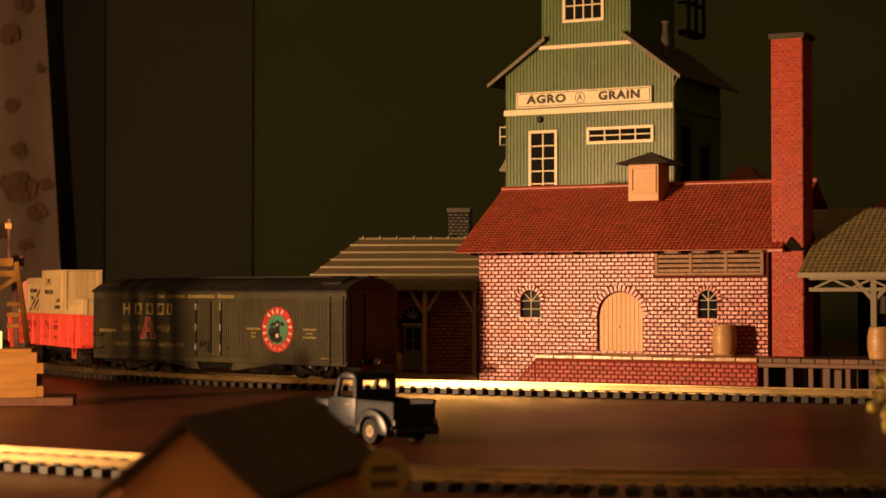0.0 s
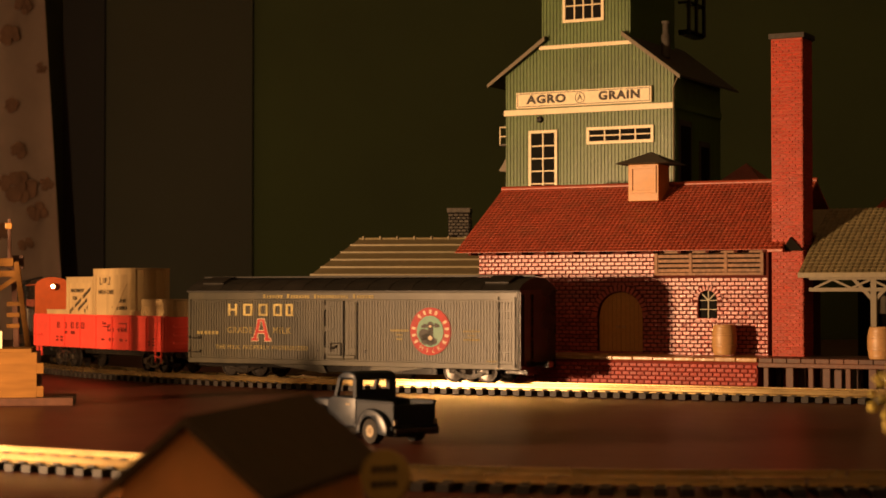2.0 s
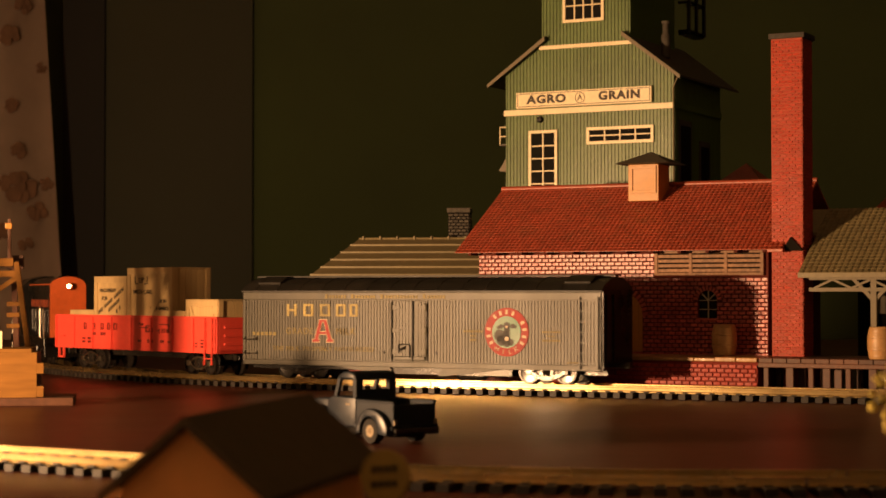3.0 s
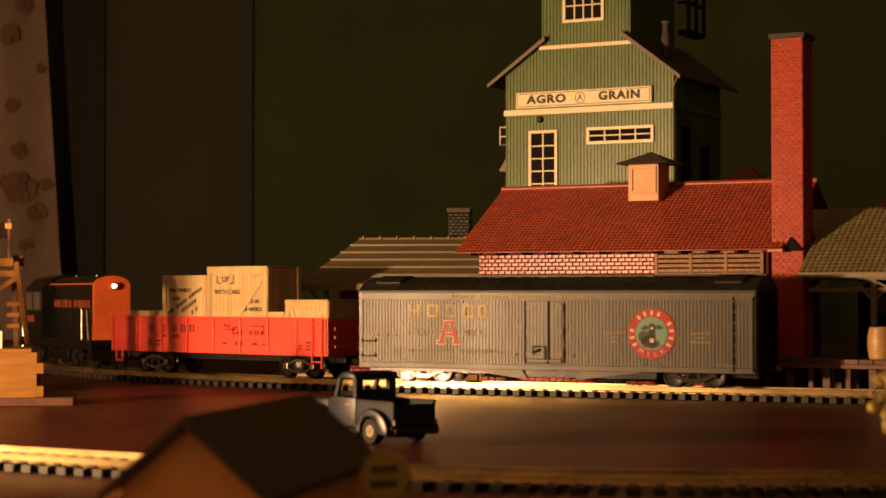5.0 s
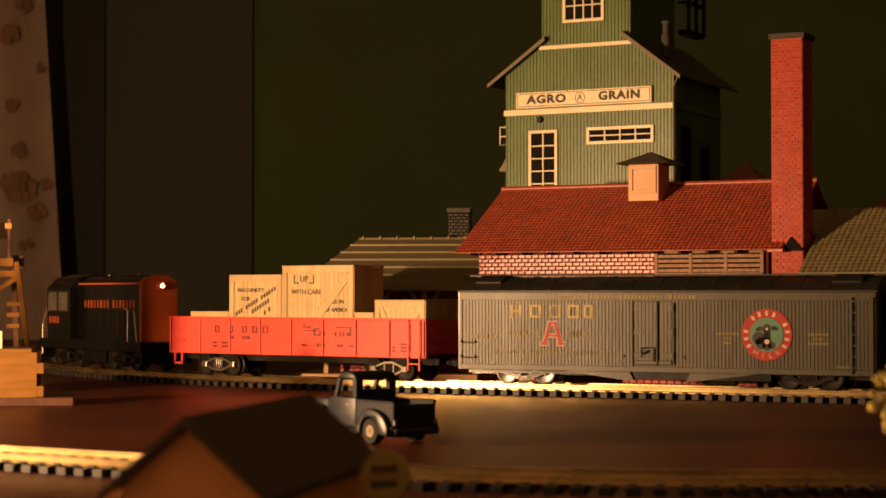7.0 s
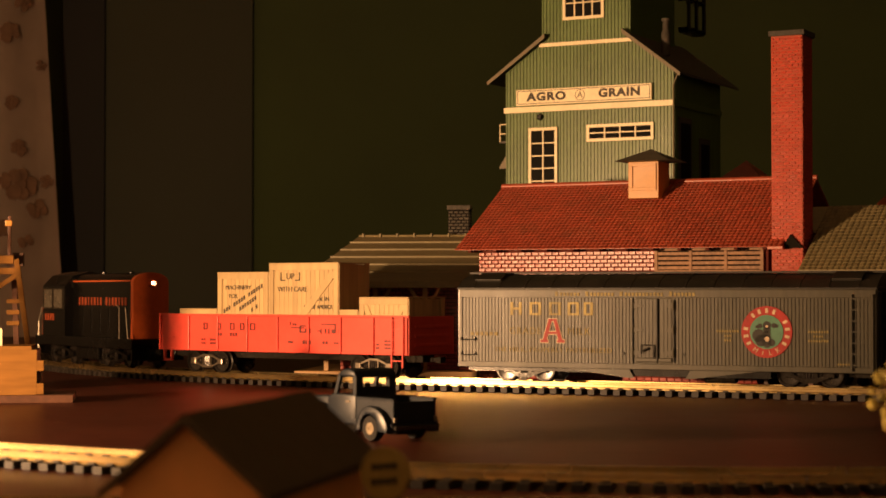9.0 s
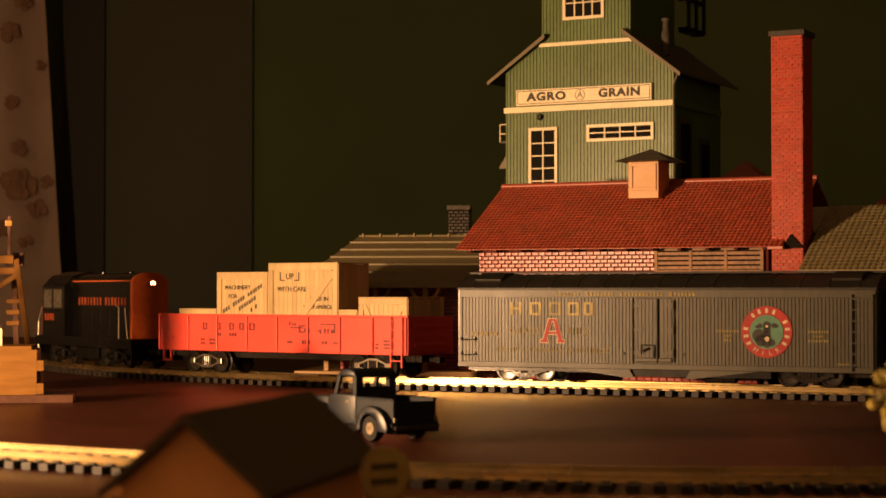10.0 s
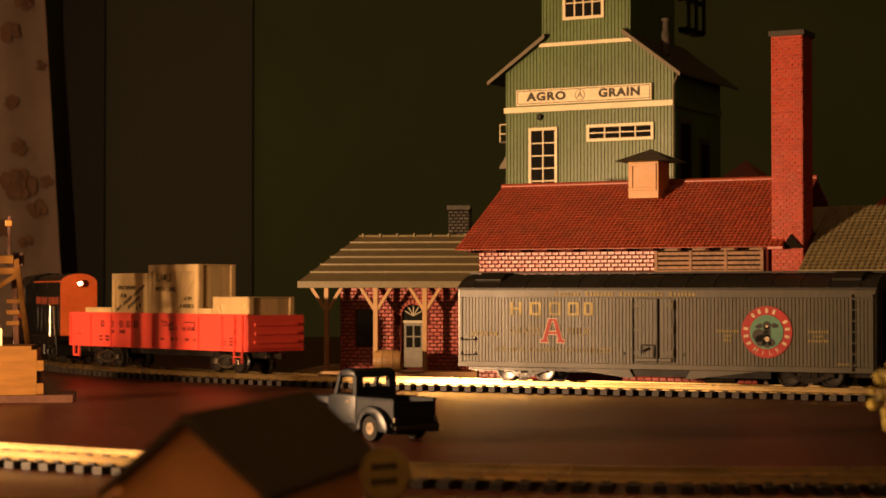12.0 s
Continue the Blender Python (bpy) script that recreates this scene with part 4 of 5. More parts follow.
def milk_car():
    c = thing("milk_reefer", Matrix(), "weathered grey-green wooden milk refrigerator car with black roof", "railway wagon")
    H = 88.6
    body = part("body", boxes((-H, H, -15.6, 15.6, 6.2, 39.2), b=0.2), M_CAR, c, "grey-green planked body")
    bm = bmesh.new()
    x = -H + 0.8
    while x < H - 0.5:
        if not (-10.2 < x < 6.6):
            box(bm, x - 0.6, x + 0.6, -16.3, -15.5, 8.6, 35.4)
        x += 1.5
    part("siding", bm, M_CAR, body, kind="stuff")
    part("fascia", boxes((-H, H, -16.5, -15.5, 35.6, 38.8), b=0.15), M_CAR, body)
    part("sill", boxes((-H, H, -16.4, -15.5, 6.2, 8.4), b=0.15), M_CAR, body)
    part("corner_post", boxes((-H, -H + 1.2, -16.6, -15.5, 8.4, 35.6)), M_CAR, body)
    part("corner_post", boxes((H - 1.2, H, -16.6, -15.5, 8.4, 35.6)), M_CAR, body)
    curve = [(-17.2, 38.9), (-17.2, 39.6), (-13, 42.4), (-7, 44.6), (0, 45.4), (7, 44.6), (13, 42.4), (17.2, 39.6), (17.2, 38.9)]
    roof = part("roof", prism(bmesh.new(), curve, -H - 0.6, H + 0.6, "x"), M_CARROOF, c, "black curved roof", smooth=True)
    walkway = part("roof_walk", boxes((-H - 1, H + 1, -3.4, -1.2, 45.6, 46.3), (-H - 1, H + 1, -1.0, 1.0, 45.6, 46.3), (-H - 1, H + 1, 1.2, 3.4, 45.6, 46.3)), M_CARROOF, roof)
    for k in range(15):
        x = -H + 6 + k * 11.7
        part("rib", prism(bmesh.new(), [(-17.3, 39.4), (-17.3, 39.75), (-13, 42.6), (-7, 44.8), (0, 45.6), (0, 45.2), (-7, 44.4), (-13, 42.2)], x, x + 1, "x"), M_CARROOF, roof)
    for x in (-H + 12, H - 12):
        for y in (-9.5, 9.5):
            hatch = part("ice_hatch", boxes((-6, 6, -4.0, 4.0, -0.4, 0.9), b=0.3), M_CARROOF, roof)
            hatch.matrix_basis = pose(x * MM, y * MM, 43.9 * MM, 22 if y < 0 else -22)
    # doors with hinges
    d = part("door", boxes((-9.8, -0.15, -16.4, -15.4, 8.8, 35.2), (0.15, 6.4, -16.4, -15.4, 8.8, 35.2), b=0.2), M_CAR, c, "double plank doors with strap hinges")
    bm = bmesh.new()
    for k in range(10):
        x = -9.0 + k * 1.58
        if abs(x) > 0.75:
            box(bm, x - 0.6, x + 0.6, -16.65, -16.3, 9.2, 34.8)
    part("planking", bm, M_CAR, d, kind="stuff")
    for z in (13.0, 22.4, 32.2):
        for x, q in ((-10.4, 1), (6.9, -1)):
            strap = [(x, z - 1.2), (x + q * 4.4, z - 0.25), (x + q * 4.4, z + 0.25), (x, z + 1.2)]
            part("hinge", prism(bmesh.new(), strap if q > 0 else strap[::-1], -17.1, -16.6), M_CAR, d)
            part("hinge_pin", lathe(bmesh.new(), [(0.55, z - 1.7), (0.55, z + 1.7)], Matrix.Translation((x, -16.9, 0)), 8), M_CAR, d)
    for x in (-10.6, 7.1):
        part("hinge_rod", wire(bmesh.new(), [(x, -16.9, 9.4), (x, -16.9, 34.6)], 0.28, 6), M_CARROOF, d)
    part("lock_bar", wire(bmesh.new(), [(0, -17.1, 9.6), (0, -17.1, 35.0)], 0.42, 6), M_CARROOF, d)
    bm = wire(bmesh.new(), [(-6.8, -17.3, 12.6), (-6.8, -17.3, 16.2), (-1.4, -17.3, 16.2), (-1.4, -17.3, 10.6)], 0.3, 6)
    wire(bm, [(-6.0, -17.3, 13.8), (-3.6, -17.3, 15.0)], 0.5, 6)
    part("door_latch", bm, M_CARROOF, d)
    part("door_rail", boxes((-9.2, 6.2, -17.0, -16.3, 9.3, 11.0), b=0.3), M_CAR, d)
    for x in (-14.6, 11.4):
        part("rivet", lathe(bmesh.new(), [(0.75, 0), (0.5, 0.5)], Matrix.Translation((x, -16.2, 12.6)) @ pose(0, 0, 0, 90), 10), M_CARROOF, c)
    # ladders and grab irons
    bm = bmesh.new()
    ladder(bm, H - 9.4, H - 1.2, -17.2, [9.4 + 4.3 * k for k in range(7)], 7, 37, 0.6)
    part("ladder", bm, M_CAR, c)
    for z in (11.2, 17.6):
        bm = wire(bmesh.new(), [(-H + 1.2, -16.2, z + 1.2), (-H + 1.2, -17.6, z), (-H + 7.6, -17.6, z), (-H + 7.6, -16.2, z + 1.2)], 0.3, 6)
        part("grab_iron", bm, M_CARROOF, c)
    bm = bmesh.new()
    ladder(bm, -13, -5, 0, [10 + 4.6 * k for k in range(6)], 8, 38)
    bmesh.ops.rotate(bm, verts=bm.verts, matrix=Matrix.Rotation(radians(90), 3, "Z"))
    bmesh.ops.translate(bm, verts=bm.verts, vec=(H + 1.0, 0, 0))
    part("end_ladder", bm, M_BLACK, c)
    for x in (H, -H - 0.7):
        part("end_wall", boxes((x, x + 0.7, -15.8, 15.8, 6.2, 40)), M_BLACK, c, "black painted end")
    # underframe
    u = part("underframe", boxes((-H + 2, H - 2, -5, 5, 4.0, 6.2)), M_TRUCKBLACK, c)
    part("truss", prism(bmesh.new(), [(-42, 6.1), (-14, 2.6), (-11, 2.6), (-13, 6.1)], -14, -13.2), M_CAR, u)
    part("truss", prism(bmesh.new(), [(13, 6.1), (11, 2.6), (14, 2.6), (42, 6.1)], -14, -13.2), M_CAR, u)
    # black box covers the underframe and paints in the shade below the car
    part("underbody", boxes((-12, 46, -12.8, 12.8, 3.2, 6.2), (-H + 2, -12, -11, 11, 4.6, 6.2)), M_BLACK, u, "black underbody, also filling the shade beneath the car")
    part("brake_cylinder", lathe(bmesh.new(), [(2.2, -7), (2.6, -6.5), (2.6, 6), (1.4, 7)], Matrix.Translation((24, -6, 3.4)) @ pose(0, 0, 0, 0, 90), 14), M_TRUCKBLACK, u)
    coupler(c, H + 0.6, 1)
    coupler(c, -H - 0.6, -1)
    # lettering
    Y = -16.45
    for x, w, bar in ((-62.4, 5.4, 1), (-53.6, 5.6, 0), (-44.8, 5.6, 0), (-36.6, 5.2, 0), (-30.0, 4.0, 1)):
        rows = [(x - w * 0.36, 30.9, 1.2, 5.4), (x + w * 0.36, 30.9, 1.2, 5.4)]
        rows += [(x, 30.9, w * 0.5, 1.0)] if bar and x < -40 else [(x, 33.2, w * 0.55, 0.9), (x, 28.6, w * 0.55, 0.9)]
        bars(c, rows, Y, M_YELLOW, "letter_bar", "faded yellow letter bars")
    words("GRADE", 2.9, -58.2, Y, 21.4, M_DULLYELLOW, c, spacing=1.15)
    words("MILK", 2.9, -34.2, Y, 21.4, M_DULLYELLOW, c, spacing=1.2)
    for grow, dy, ink in ((0.32, 0.0, M_LETTERWHITE), (0.0, 0.16, M_LETTERRED)):
        A, g = -45.8, grow
        bm = bmesh.new()
        for q in (-1, 1):
            leg = [(A + q * (2.7 - g), 17.6), (A + q * (4.4 + g), 17.6), (A + q * (1.7 + g), 26.6), (A + q * max(0.3 - g, 0), 26.6)]
            prism(bm, leg, Y - 0.12 - dy, Y + 0.1)
            box(bm, A + q * 3.7 - 1.7 - g, A + q * 3.7 + 1.7 + g, Y - 0.13 - dy, Y + 0.1, 16.8 - g, 17.9 + g)
        box(bm, A - 2.4 - g, A + 2.4 + g, Y - 0.14 - dy, Y + 0.1, 20.3 - g, 21.3 + g)
        box(bm, A - 1.9 - g, A + 1.9 + g, Y - 0.15 - dy, Y + 0.1, 25.7 - g, 26.6 + g)
        part("grade_letter", bm, ink, c, "red slab-serif grade letter with pale outline" if dy else "")
    words("THE MILK, PROPERLY PASTEURIZED", 1.9, -46.0, Y, 13.6, M_DULLYELLOW, c, wide=1.13, spacing=1.1)
    bars(c, [(-82.6 + k * 2.2, 20.2, 1.5, 1.5) for k in range(6)], Y, M_DULLYELLOW)
    x = -44.0
    for count in (7, 8, 12, 7):
        row = [(x, 37.1, 1.2, 1.9)] + [(x + 0.35 + 1.55 * k, 36.9, 0.95, 1.45) for k in range(1, count)]
        bars(c, row, -16.6, M_DULLYELLOW, "letter_bar", "faded yellow company line as bars")
        x += 1.55 * count + 2.6
    for x, z, count, h in ((29.4, 22.2, 9, 0.9), (29.4, 20.3, 3, 0.8), (29.4, 18.5, 3, 0.9), (66, 22.2, 8, 0.8), (66, 20.4, 4, 0.7), (66, 18.6, 8, 0.8), (76.5, 9.6, 6, 0.6)):
        bars(c, [(x + (k - (count - 1) / 2) * 1.05, z, 0.75, h) for k in range(count)], Y, M_DULLYELLOW)
    EX, EZ = 45.4, 22.0
    em = part("emblem", lathe(bmesh.new(), [(10.3, 0), (10.3, 0.5)], Matrix.Translation((EX, -16.2, EZ)) @ pose(0, 0, 0, 90), 48), M_LETTERRED, c, "round red emblem with green centre")
    part("centre", lathe(bmesh.new(), [(6.8, 0), (6.8, 0.2)], Matrix.Translation((EX, -16.7, EZ)) @ pose(0, 0, 0, 90), 40), M_EMBLEMGREEN, em)
    bm = bmesh.new()
    at = Matrix.Translation((EX, -16.9, EZ)) @ pose(0, 0, 0, 90)
    for x, z, q in ((0.2, 2.6, 1.7), (0.2, 0.9, 1.5), (0.2, -0.8, 1.5), (0.2, -2.4, 1.7), (-2.6, 2.4, 1.0), (3.0, 2.6, 1.0), (-3.8, 2.0, 0.7), (4.1, 2.4, 0.7), (-3.2, -1.4, 2.6), (-2.2, -3.4, 2.4), (0.2, -4.4, 1.9), (2.0, -4.2, 1.5)):
        lathe(bm, [(q, 0), (q, 0.15)], at @ Matrix.Translation((x, z, 0)), 12)
    part("animal_shape", bm, M_CARROOF, em)
    bm = lathe(bmesh.new(), [(0.55, 0), (0.55, 0.1)], at @ Matrix.Translation((0.2, 2.2, 0.16)), 10)
    lathe(bm, [(1.0, 0), (1.0, 0.1)], at @ Matrix.Translation((0.2, -2.8, 0.16)), 12)
    part("blaze", bm, M_LETTERWHITE, em)
    for k in range(13):
        if k in (3, 8):
            continue
        a = radians(212 - k * 20.4)
        ob = part("letter_bar", box(bmesh.new(), -0.55, 0.55, -0.1, 0.1, -0.95, 0.95), M_LETTERWHITE, em)
        ob.data.transform(Matrix.Translation(((EX + 8.5 * math.cos(a)) * MM, -16.72 * MM, (EZ + 8.5 * math.sin(a)) * MM)) @ Matrix.Rotation(math.pi / 2 - a, 4, "Y"))
    for k, letter in enumerate("MILK"):
        a = radians(238 + k * 21.5)
        words(letter, 1.9, EX + 8.5 * math.cos(a), -16.75, EZ + 8.5 * math.sin(a), M_LETTERWHITE, em, turn=Matrix.Rotation(a + math.pi / 2, 4, "Z"))
    return c, wheelsets(c, 61, base=17.0, material=M_TRUCKBLACK, k=1.35)


def gondola():
    c = thing("gondola", Matrix(), "bright red-orange open gondola wagon with dark lettering", "railway wagon")
    H = 74.8
    part("side", boxes((-H, H, -16.5, -15.2, 10.4, 26.6), b=0.12), M_RED, c, "red-orange ribbed side")
    part("top_rail", boxes((-H, H, -16.9, -15.0, 26.6, 27.6), b=0.12), M_RED, c)
    part("bottom_rail", boxes((-H, H, -16.85, -16.5, 10.4, 11.4), b=0.1), M_RED, c)
    part("side", boxes((-H, H, 15.2, 16.5, 10.4, 27.2), b=0.12), M_RED, c)
    part("end", boxes((-H, -H + 1.3, -15.2, 15.2, 10.4, 27.2), b=0.12), M_RED, c)
    e = part("end", boxes((H - 1.3, H, -15.2, 15.2, 10.4, 27.2), b=0.12), M_RED, c)
    for z in (14, 18, 22):
        part("end_rib", boxes((H, H + 0.6, -12.5, 12.5, z, z + 1.4), b=0.2), M_RED, e)
    part("floor", boxes((-H, H, -15.2, 15.2, 10.4, 12.0)), M_RED, c)
    for k in range(9):
        x = -H + 1 + k * (2 * H - 2) / 8.0
        part("rib", boxes((x - 0.5, x + 0.5, -17.4, -16.4, 10.6, 26.6), b=0.15), M_RED, c)
    bm = bmesh.new()
    ladder(bm, H - 8.6, H - 2.6, -17.6, [8, 12.5, 17, 21.5, 25.5], 5.0, 27, 0.6)
    part("ladder", bm, M_RED, c)
    bm = wire(bmesh.new(), [(-H + 2, -17.2, 16.6), (-H + 10, -17.2, 16.6)], 0.4, 6)
    part("grab_iron", bm, M_RED, c)
    for x in (-H + 3,):
        part("step", boxes((x, x + 1, -16.8, -15.8, 5.6, 10.4), (x + 4.6, x + 5.6, -16.8, -15.8, 5.6, 10.4), (x, x + 5.6, -16.8, -15.8, 5.2, 6.2)), M_RED, c)
    part("underframe", boxes((-H + 2, H - 2, -4, 4, 7.0, 10.4)), M_TRUCKBLACK, c)
    coupler(c, H, 1), coupler(c, -H, -1)
    Y = -16.62
    for x, w in ((-44.6, 3.0), (-36.2, 3.2), (-27.8, 3.2), (-21.6, 3.2), (-15.2, 4.0)):
        rows = [(x - w * 0.34, 21.9, 0.8, 3.4), (x + w * 0.3, 21.9, 0.7, 3.0), (x, 23.2, w * 0.6, 0.5), (x, 20.5, w * 0.6, 0.5)]
        bars(c, rows, Y, M_REDDARK, "letter_bar", "dark initials as bars")
    bars(c, [(-36.4 + k * 1.5, 18.1, 1.0, 1.5) for k in range(2)] + [(-28.8 + k * 1.7, 18.1, 1.1, 1.6) for k in range(3)], Y, M_REDDARK)
    bars(c, [(-46.8 + k * 1.5, z, 1.1, 0.9) for k in range(2) for z in (15.6, 13.9)] + [(-41.4 + k * 1.4, z, 1.1, 1.0) for k in range(3) for z in (15.6, 13.9)], Y, M_REDDARK)
    bars(c, [(7.6, 23.6, 0.8, 1.6), (9.2, 23.3, 0.6, 1.2), (10.6, 23.2, 1.0, 1.1), (11.8, 21.7, 7.6, 0.6), (15.0, 22.6, 3.4, 0.6), (13.4, 21.0, 0.9, 3.0), (15.2, 19.8, 2.6, 0.7), (16.6, 20.6, 0.8, 1.8), (19.0, 20.4, 0.8, 2.2),
             (24.6, 20.4, 2.0, 0.5), (25.6, 20.2, 0.7, 2.2), (28.2, 20.4, 0.8, 2.2), (30.0, 20.4, 0.8, 2.2), (32.6, 20.3, 1.8, 1.8), (33.8, 21.6, 0.7, 4.2), (29.6, 23.4, 8.0, 0.6), (36.4, 20.4, 1.6, 1.9)], Y, M_REDDARK, "letter_bar", "dark company script as bars")
    bars(c, [(7.6, 15.2, 3.0, 1.0), (15.4, 15.3, 1.2, 1.7), (17.2, 15.3, 1.2, 1.7), (19.0, 15.3, 1.2, 1.7), (27.0, 15.2, 1.2, 1.3), (28.8, 15.2, 1.2, 1.3), (35.0, 15.1, 4, 0.8)], Y, M_REDDARK)
    bars(c, [(x, z, 1.6, 0.8) for x in (57.6, 62.2, 64.2) for z in (16.4, 14.9, 13.4) if not (x < 58 and z > 16)], Y, M_REDDARK)
    return c, wheelsets(c, 50, base=17.0, material=M_STEEL, k=0.6)


def crate(name, x0, x1, y0, y1, h, label, letters=0, brace=True):
    """A wooden packing crate, its base centre at the origin."""
    c = thing(name, Matrix(), label, "crate", "crates on the gondola")
    w, d = (x1 - x0) / 2, (y1 - y0) / 2
    n = max(5, int(w * 2 / 2.6))
    part("core", boxes((-w + 0.5, w - 0.5, -d + 0.5, d - 0.5, 0, h - 0.3)), M_CRATE, c)
    me = None
    for k in range(n):
        x = -w + 0.6 + (2 * w - 1.2) * (k + 0.5) / n
        half = (2 * w - 1.2) / n / 2 - 0.06
        if me is None:
            ob = part("board", boxes((-half, half, -d + 0.15, -d + 0.6, 0.2, h - 0.2)), M_CRATE, c)
            me = ob.data
        else:
            ob = new("board", me)
            ob.parent = c
        ob.matrix_basis = pose(x * MM, 0, 0)
    for k in range(6):
        part("board", boxes((w - 0.6, w - 0.1, -d + 0.6 + (2 * d - 1.2) * k / 6 + 0.06, -d + 0.6 + (2 * d - 1.2) * (k + 1) / 6 - 0.06, 0.2, h - 0.2)), M_CRATE, c)
    t = min(2.6, h / 5)
    for r in ((-w, w, 0, t), (-w, w, h - t, h), (-w, -w + t, t, h - t), (w - t, w, t, h - t)):
        part("batten", boxes((r[0], r[1], -d - 0.45, -d + 0.14, r[2], r[3]), b=0.08), M_CRATE, c)
    for q in ((-d, -d + t), (d - t, d)):
        part("batten", boxes((w - 0.1, w + 0.4, q[0], q[1], 0, h), b=0.08), M_CRATE, c)
    part("lid", boxes((-w - 0.2, w + 0.3, -d - 0.4, d + 0.4, h, h + 0.6), b=0.1), M_CRATE, c)
    if brace:
        runs = [((w - t, h - t - 1.0), (-3.5, 12.0))] if letters else [((-w + t, h - t), (-0.6, t)), ((w - t, h - t), (0.6, t))]
        for (ax, az), (cx, cz) in runs:
            e = Vector((cz - az, ax - cx)).normalized() * (1.7 if letters else 1.2)
            bm = prism(bmesh.new(), [(ax - e.x, az - e.y), (ax + e.x, az + e.y), (cx + e.x, cz + e.y), (cx - e.x, cz - e.y)], -d - 0.22, -d + 0.14)
            part("diagonal", bm, M_CRATE, c)
    return c


def switcher():
    c = thing("diesel_switcher", Matrix(), "black diesel switcher locomotive with orange hood front", "locomotive")
    H = 62.0
    part("frame", boxes((-H, H, -14.5, 14.5, 9.4, 14.6), b=0.4), M_BLACK, c, "black walkway frame")
    nose = []
    for k in range(13):
        a = math.pi * k / 12
        nose.append((9.5 * math.cos(a) if abs(math.cos(a)) < 0.98 else math.copysign(9.5, math.cos(a)), 42.5 + 5.0 * math.sin(a)))
    shape = [(9.5, 14.6)] + nose + [(-9.5, 14.6)]
    hood = part("hood", prism(bmesh.new(), shape, -22, 50.5, "x"), M_BLACK, c, "black engine hood", smooth=True)
    face = part("hood_front", prism(bmesh.new(), [(y * 1.01, z + (0.1 if z > 20 else 0)) for y, z in shape], 50.5, 53.6, "x"), M_ORANGE, c, "orange radiator end of the hood", smooth=True)
    for z in (26, 30.5, 35):
        part("grille_bar", boxes((53.6, 54.0, -5, 5, z, z + 0.8)), M_ORANGE, face)
    part("headlight", lathe(bmesh.new(), [(1.9, -0.2), (1.9, 3.3), (1.5, 3.6), (1.3, 3.4), (1.3, 0.1)], Matrix.Translation((53.5, 0, 42.2)) @ pose(0, 0, 0, 0, 90), 20), M_ORANGE, c, "deep round headlight housing")
    part("headlight_lens", lathe(bmesh.new(), [(1.1, 0), (1.0, 0.4), (0.5, 0.7)], Matrix.Translation((53.65, 0, 42.2)) @ pose(0, 0, 0, 0, 90), 20), M_BEACON, c, "glowing warm headlight", smooth=True)
    cab = part("cab", prism(bmesh.new(), [(14.2, 14.6), (14.2, 41), (9, 46.5), (0, 48.6), (-9, 46.5), (-14.2, 41), (-14.2, 14.6)], -52, -22, "x"), M_BLACK, c, "black cab with arched roof")
    for x0, x1 in ((-49.5, -38.5), (-36.0, -25)):
        w = part("cab_window", boxes((x0, x1, -14.5, -14.1, 29.5, 39)), M_CABPANE, cab)
        part("window_frame", boxes((x0 - 0.6, x1 + 0.6, -14.7, -14.2, 28.9, 29.5), (x0 - 0.6, x1 + 0.6, -14.7, -14.2, 39, 39.6), (x0 - 0.6, x0, -14.7, -14.2, 29.5, 39), (x1, x1 + 0.6, -14.7, -14.2, 29.5, 39)), M_STEEL, w)
    for y in (-7, 7):
        part("cab_window", boxes((-22.1, -21.7, y - 3.4, y + 3.4, 40, 45)), M_GLASS, cab)
    part("rear_panel", boxes((-52.8, -52, -14, 14, 14.6, 30), b=0.1), M_ORANGE, cab, "orange end panel")
    bars(c, [(-47.5 + k * 3.4, 24.5, 2.2, 3.6) for k in range(4)], -14.35, M_LOCOLETTER, "number_bar", "orange number bars")
    bars(c, [(-13 + k * 3.9 + (3 if k > 7 else 0), 33.0, 1.3 + 0.5 * (k % 3), 4.0) for k in range(15)], -9.62, M_LOCOLETTER, "letter_bar", "orange lettering bars")
    part("stripe", boxes((-22, 50.4, -9.7, -9.4, 43.0, 43.7)), M_ORANGE, hood, "thin orange stripe")
    for k in range(6):
        part("hood_door", boxes((-18 + k * 11, -9 + k * 11, -9.75, -9.4, 17, 29.5), b=0.1), M_BLACK, hood)
    for x in (-4, 30):
        part("exhaust_stack", lathe(bmesh.new(), [(1.6, 45.5), (1.6, 48.0), (1.1, 48.2)], Matrix.Translation((x, 0, 0)), 14), M_BLACK, hood)
    for path in ([(47, -14.2, 14.6), (47, -14.2, 30), (44, -14.2, 31)], [(60.6, -13.6, 5), (60.6, -13.6, 13), (56, -13.6, 15), (53, -13.6, 30)], [(-52, -14.6, 30), (-58, -14.2, 22), (-58, -14.2, 6)]):
        part("handrail", wire(bmesh.new(), path, 0.27, 6), M_HANDRAIL, c)
    for x in (H - 1.5, -H):
        part("pilot", boxes((x, x + 1.5, -14, 14, 4, 12), b=0.2), M_BLACK, c)
    part("fuel_tank", boxes((-14, 14, -11, 11, 3, 9.4), b=0.6), M_BLACK, c)
    coupler(c, H, 1), coupler(c, -H, -1)
    return c, wheelsets(c, 34, base=26.0, r=5.6, material=M_BLACK)


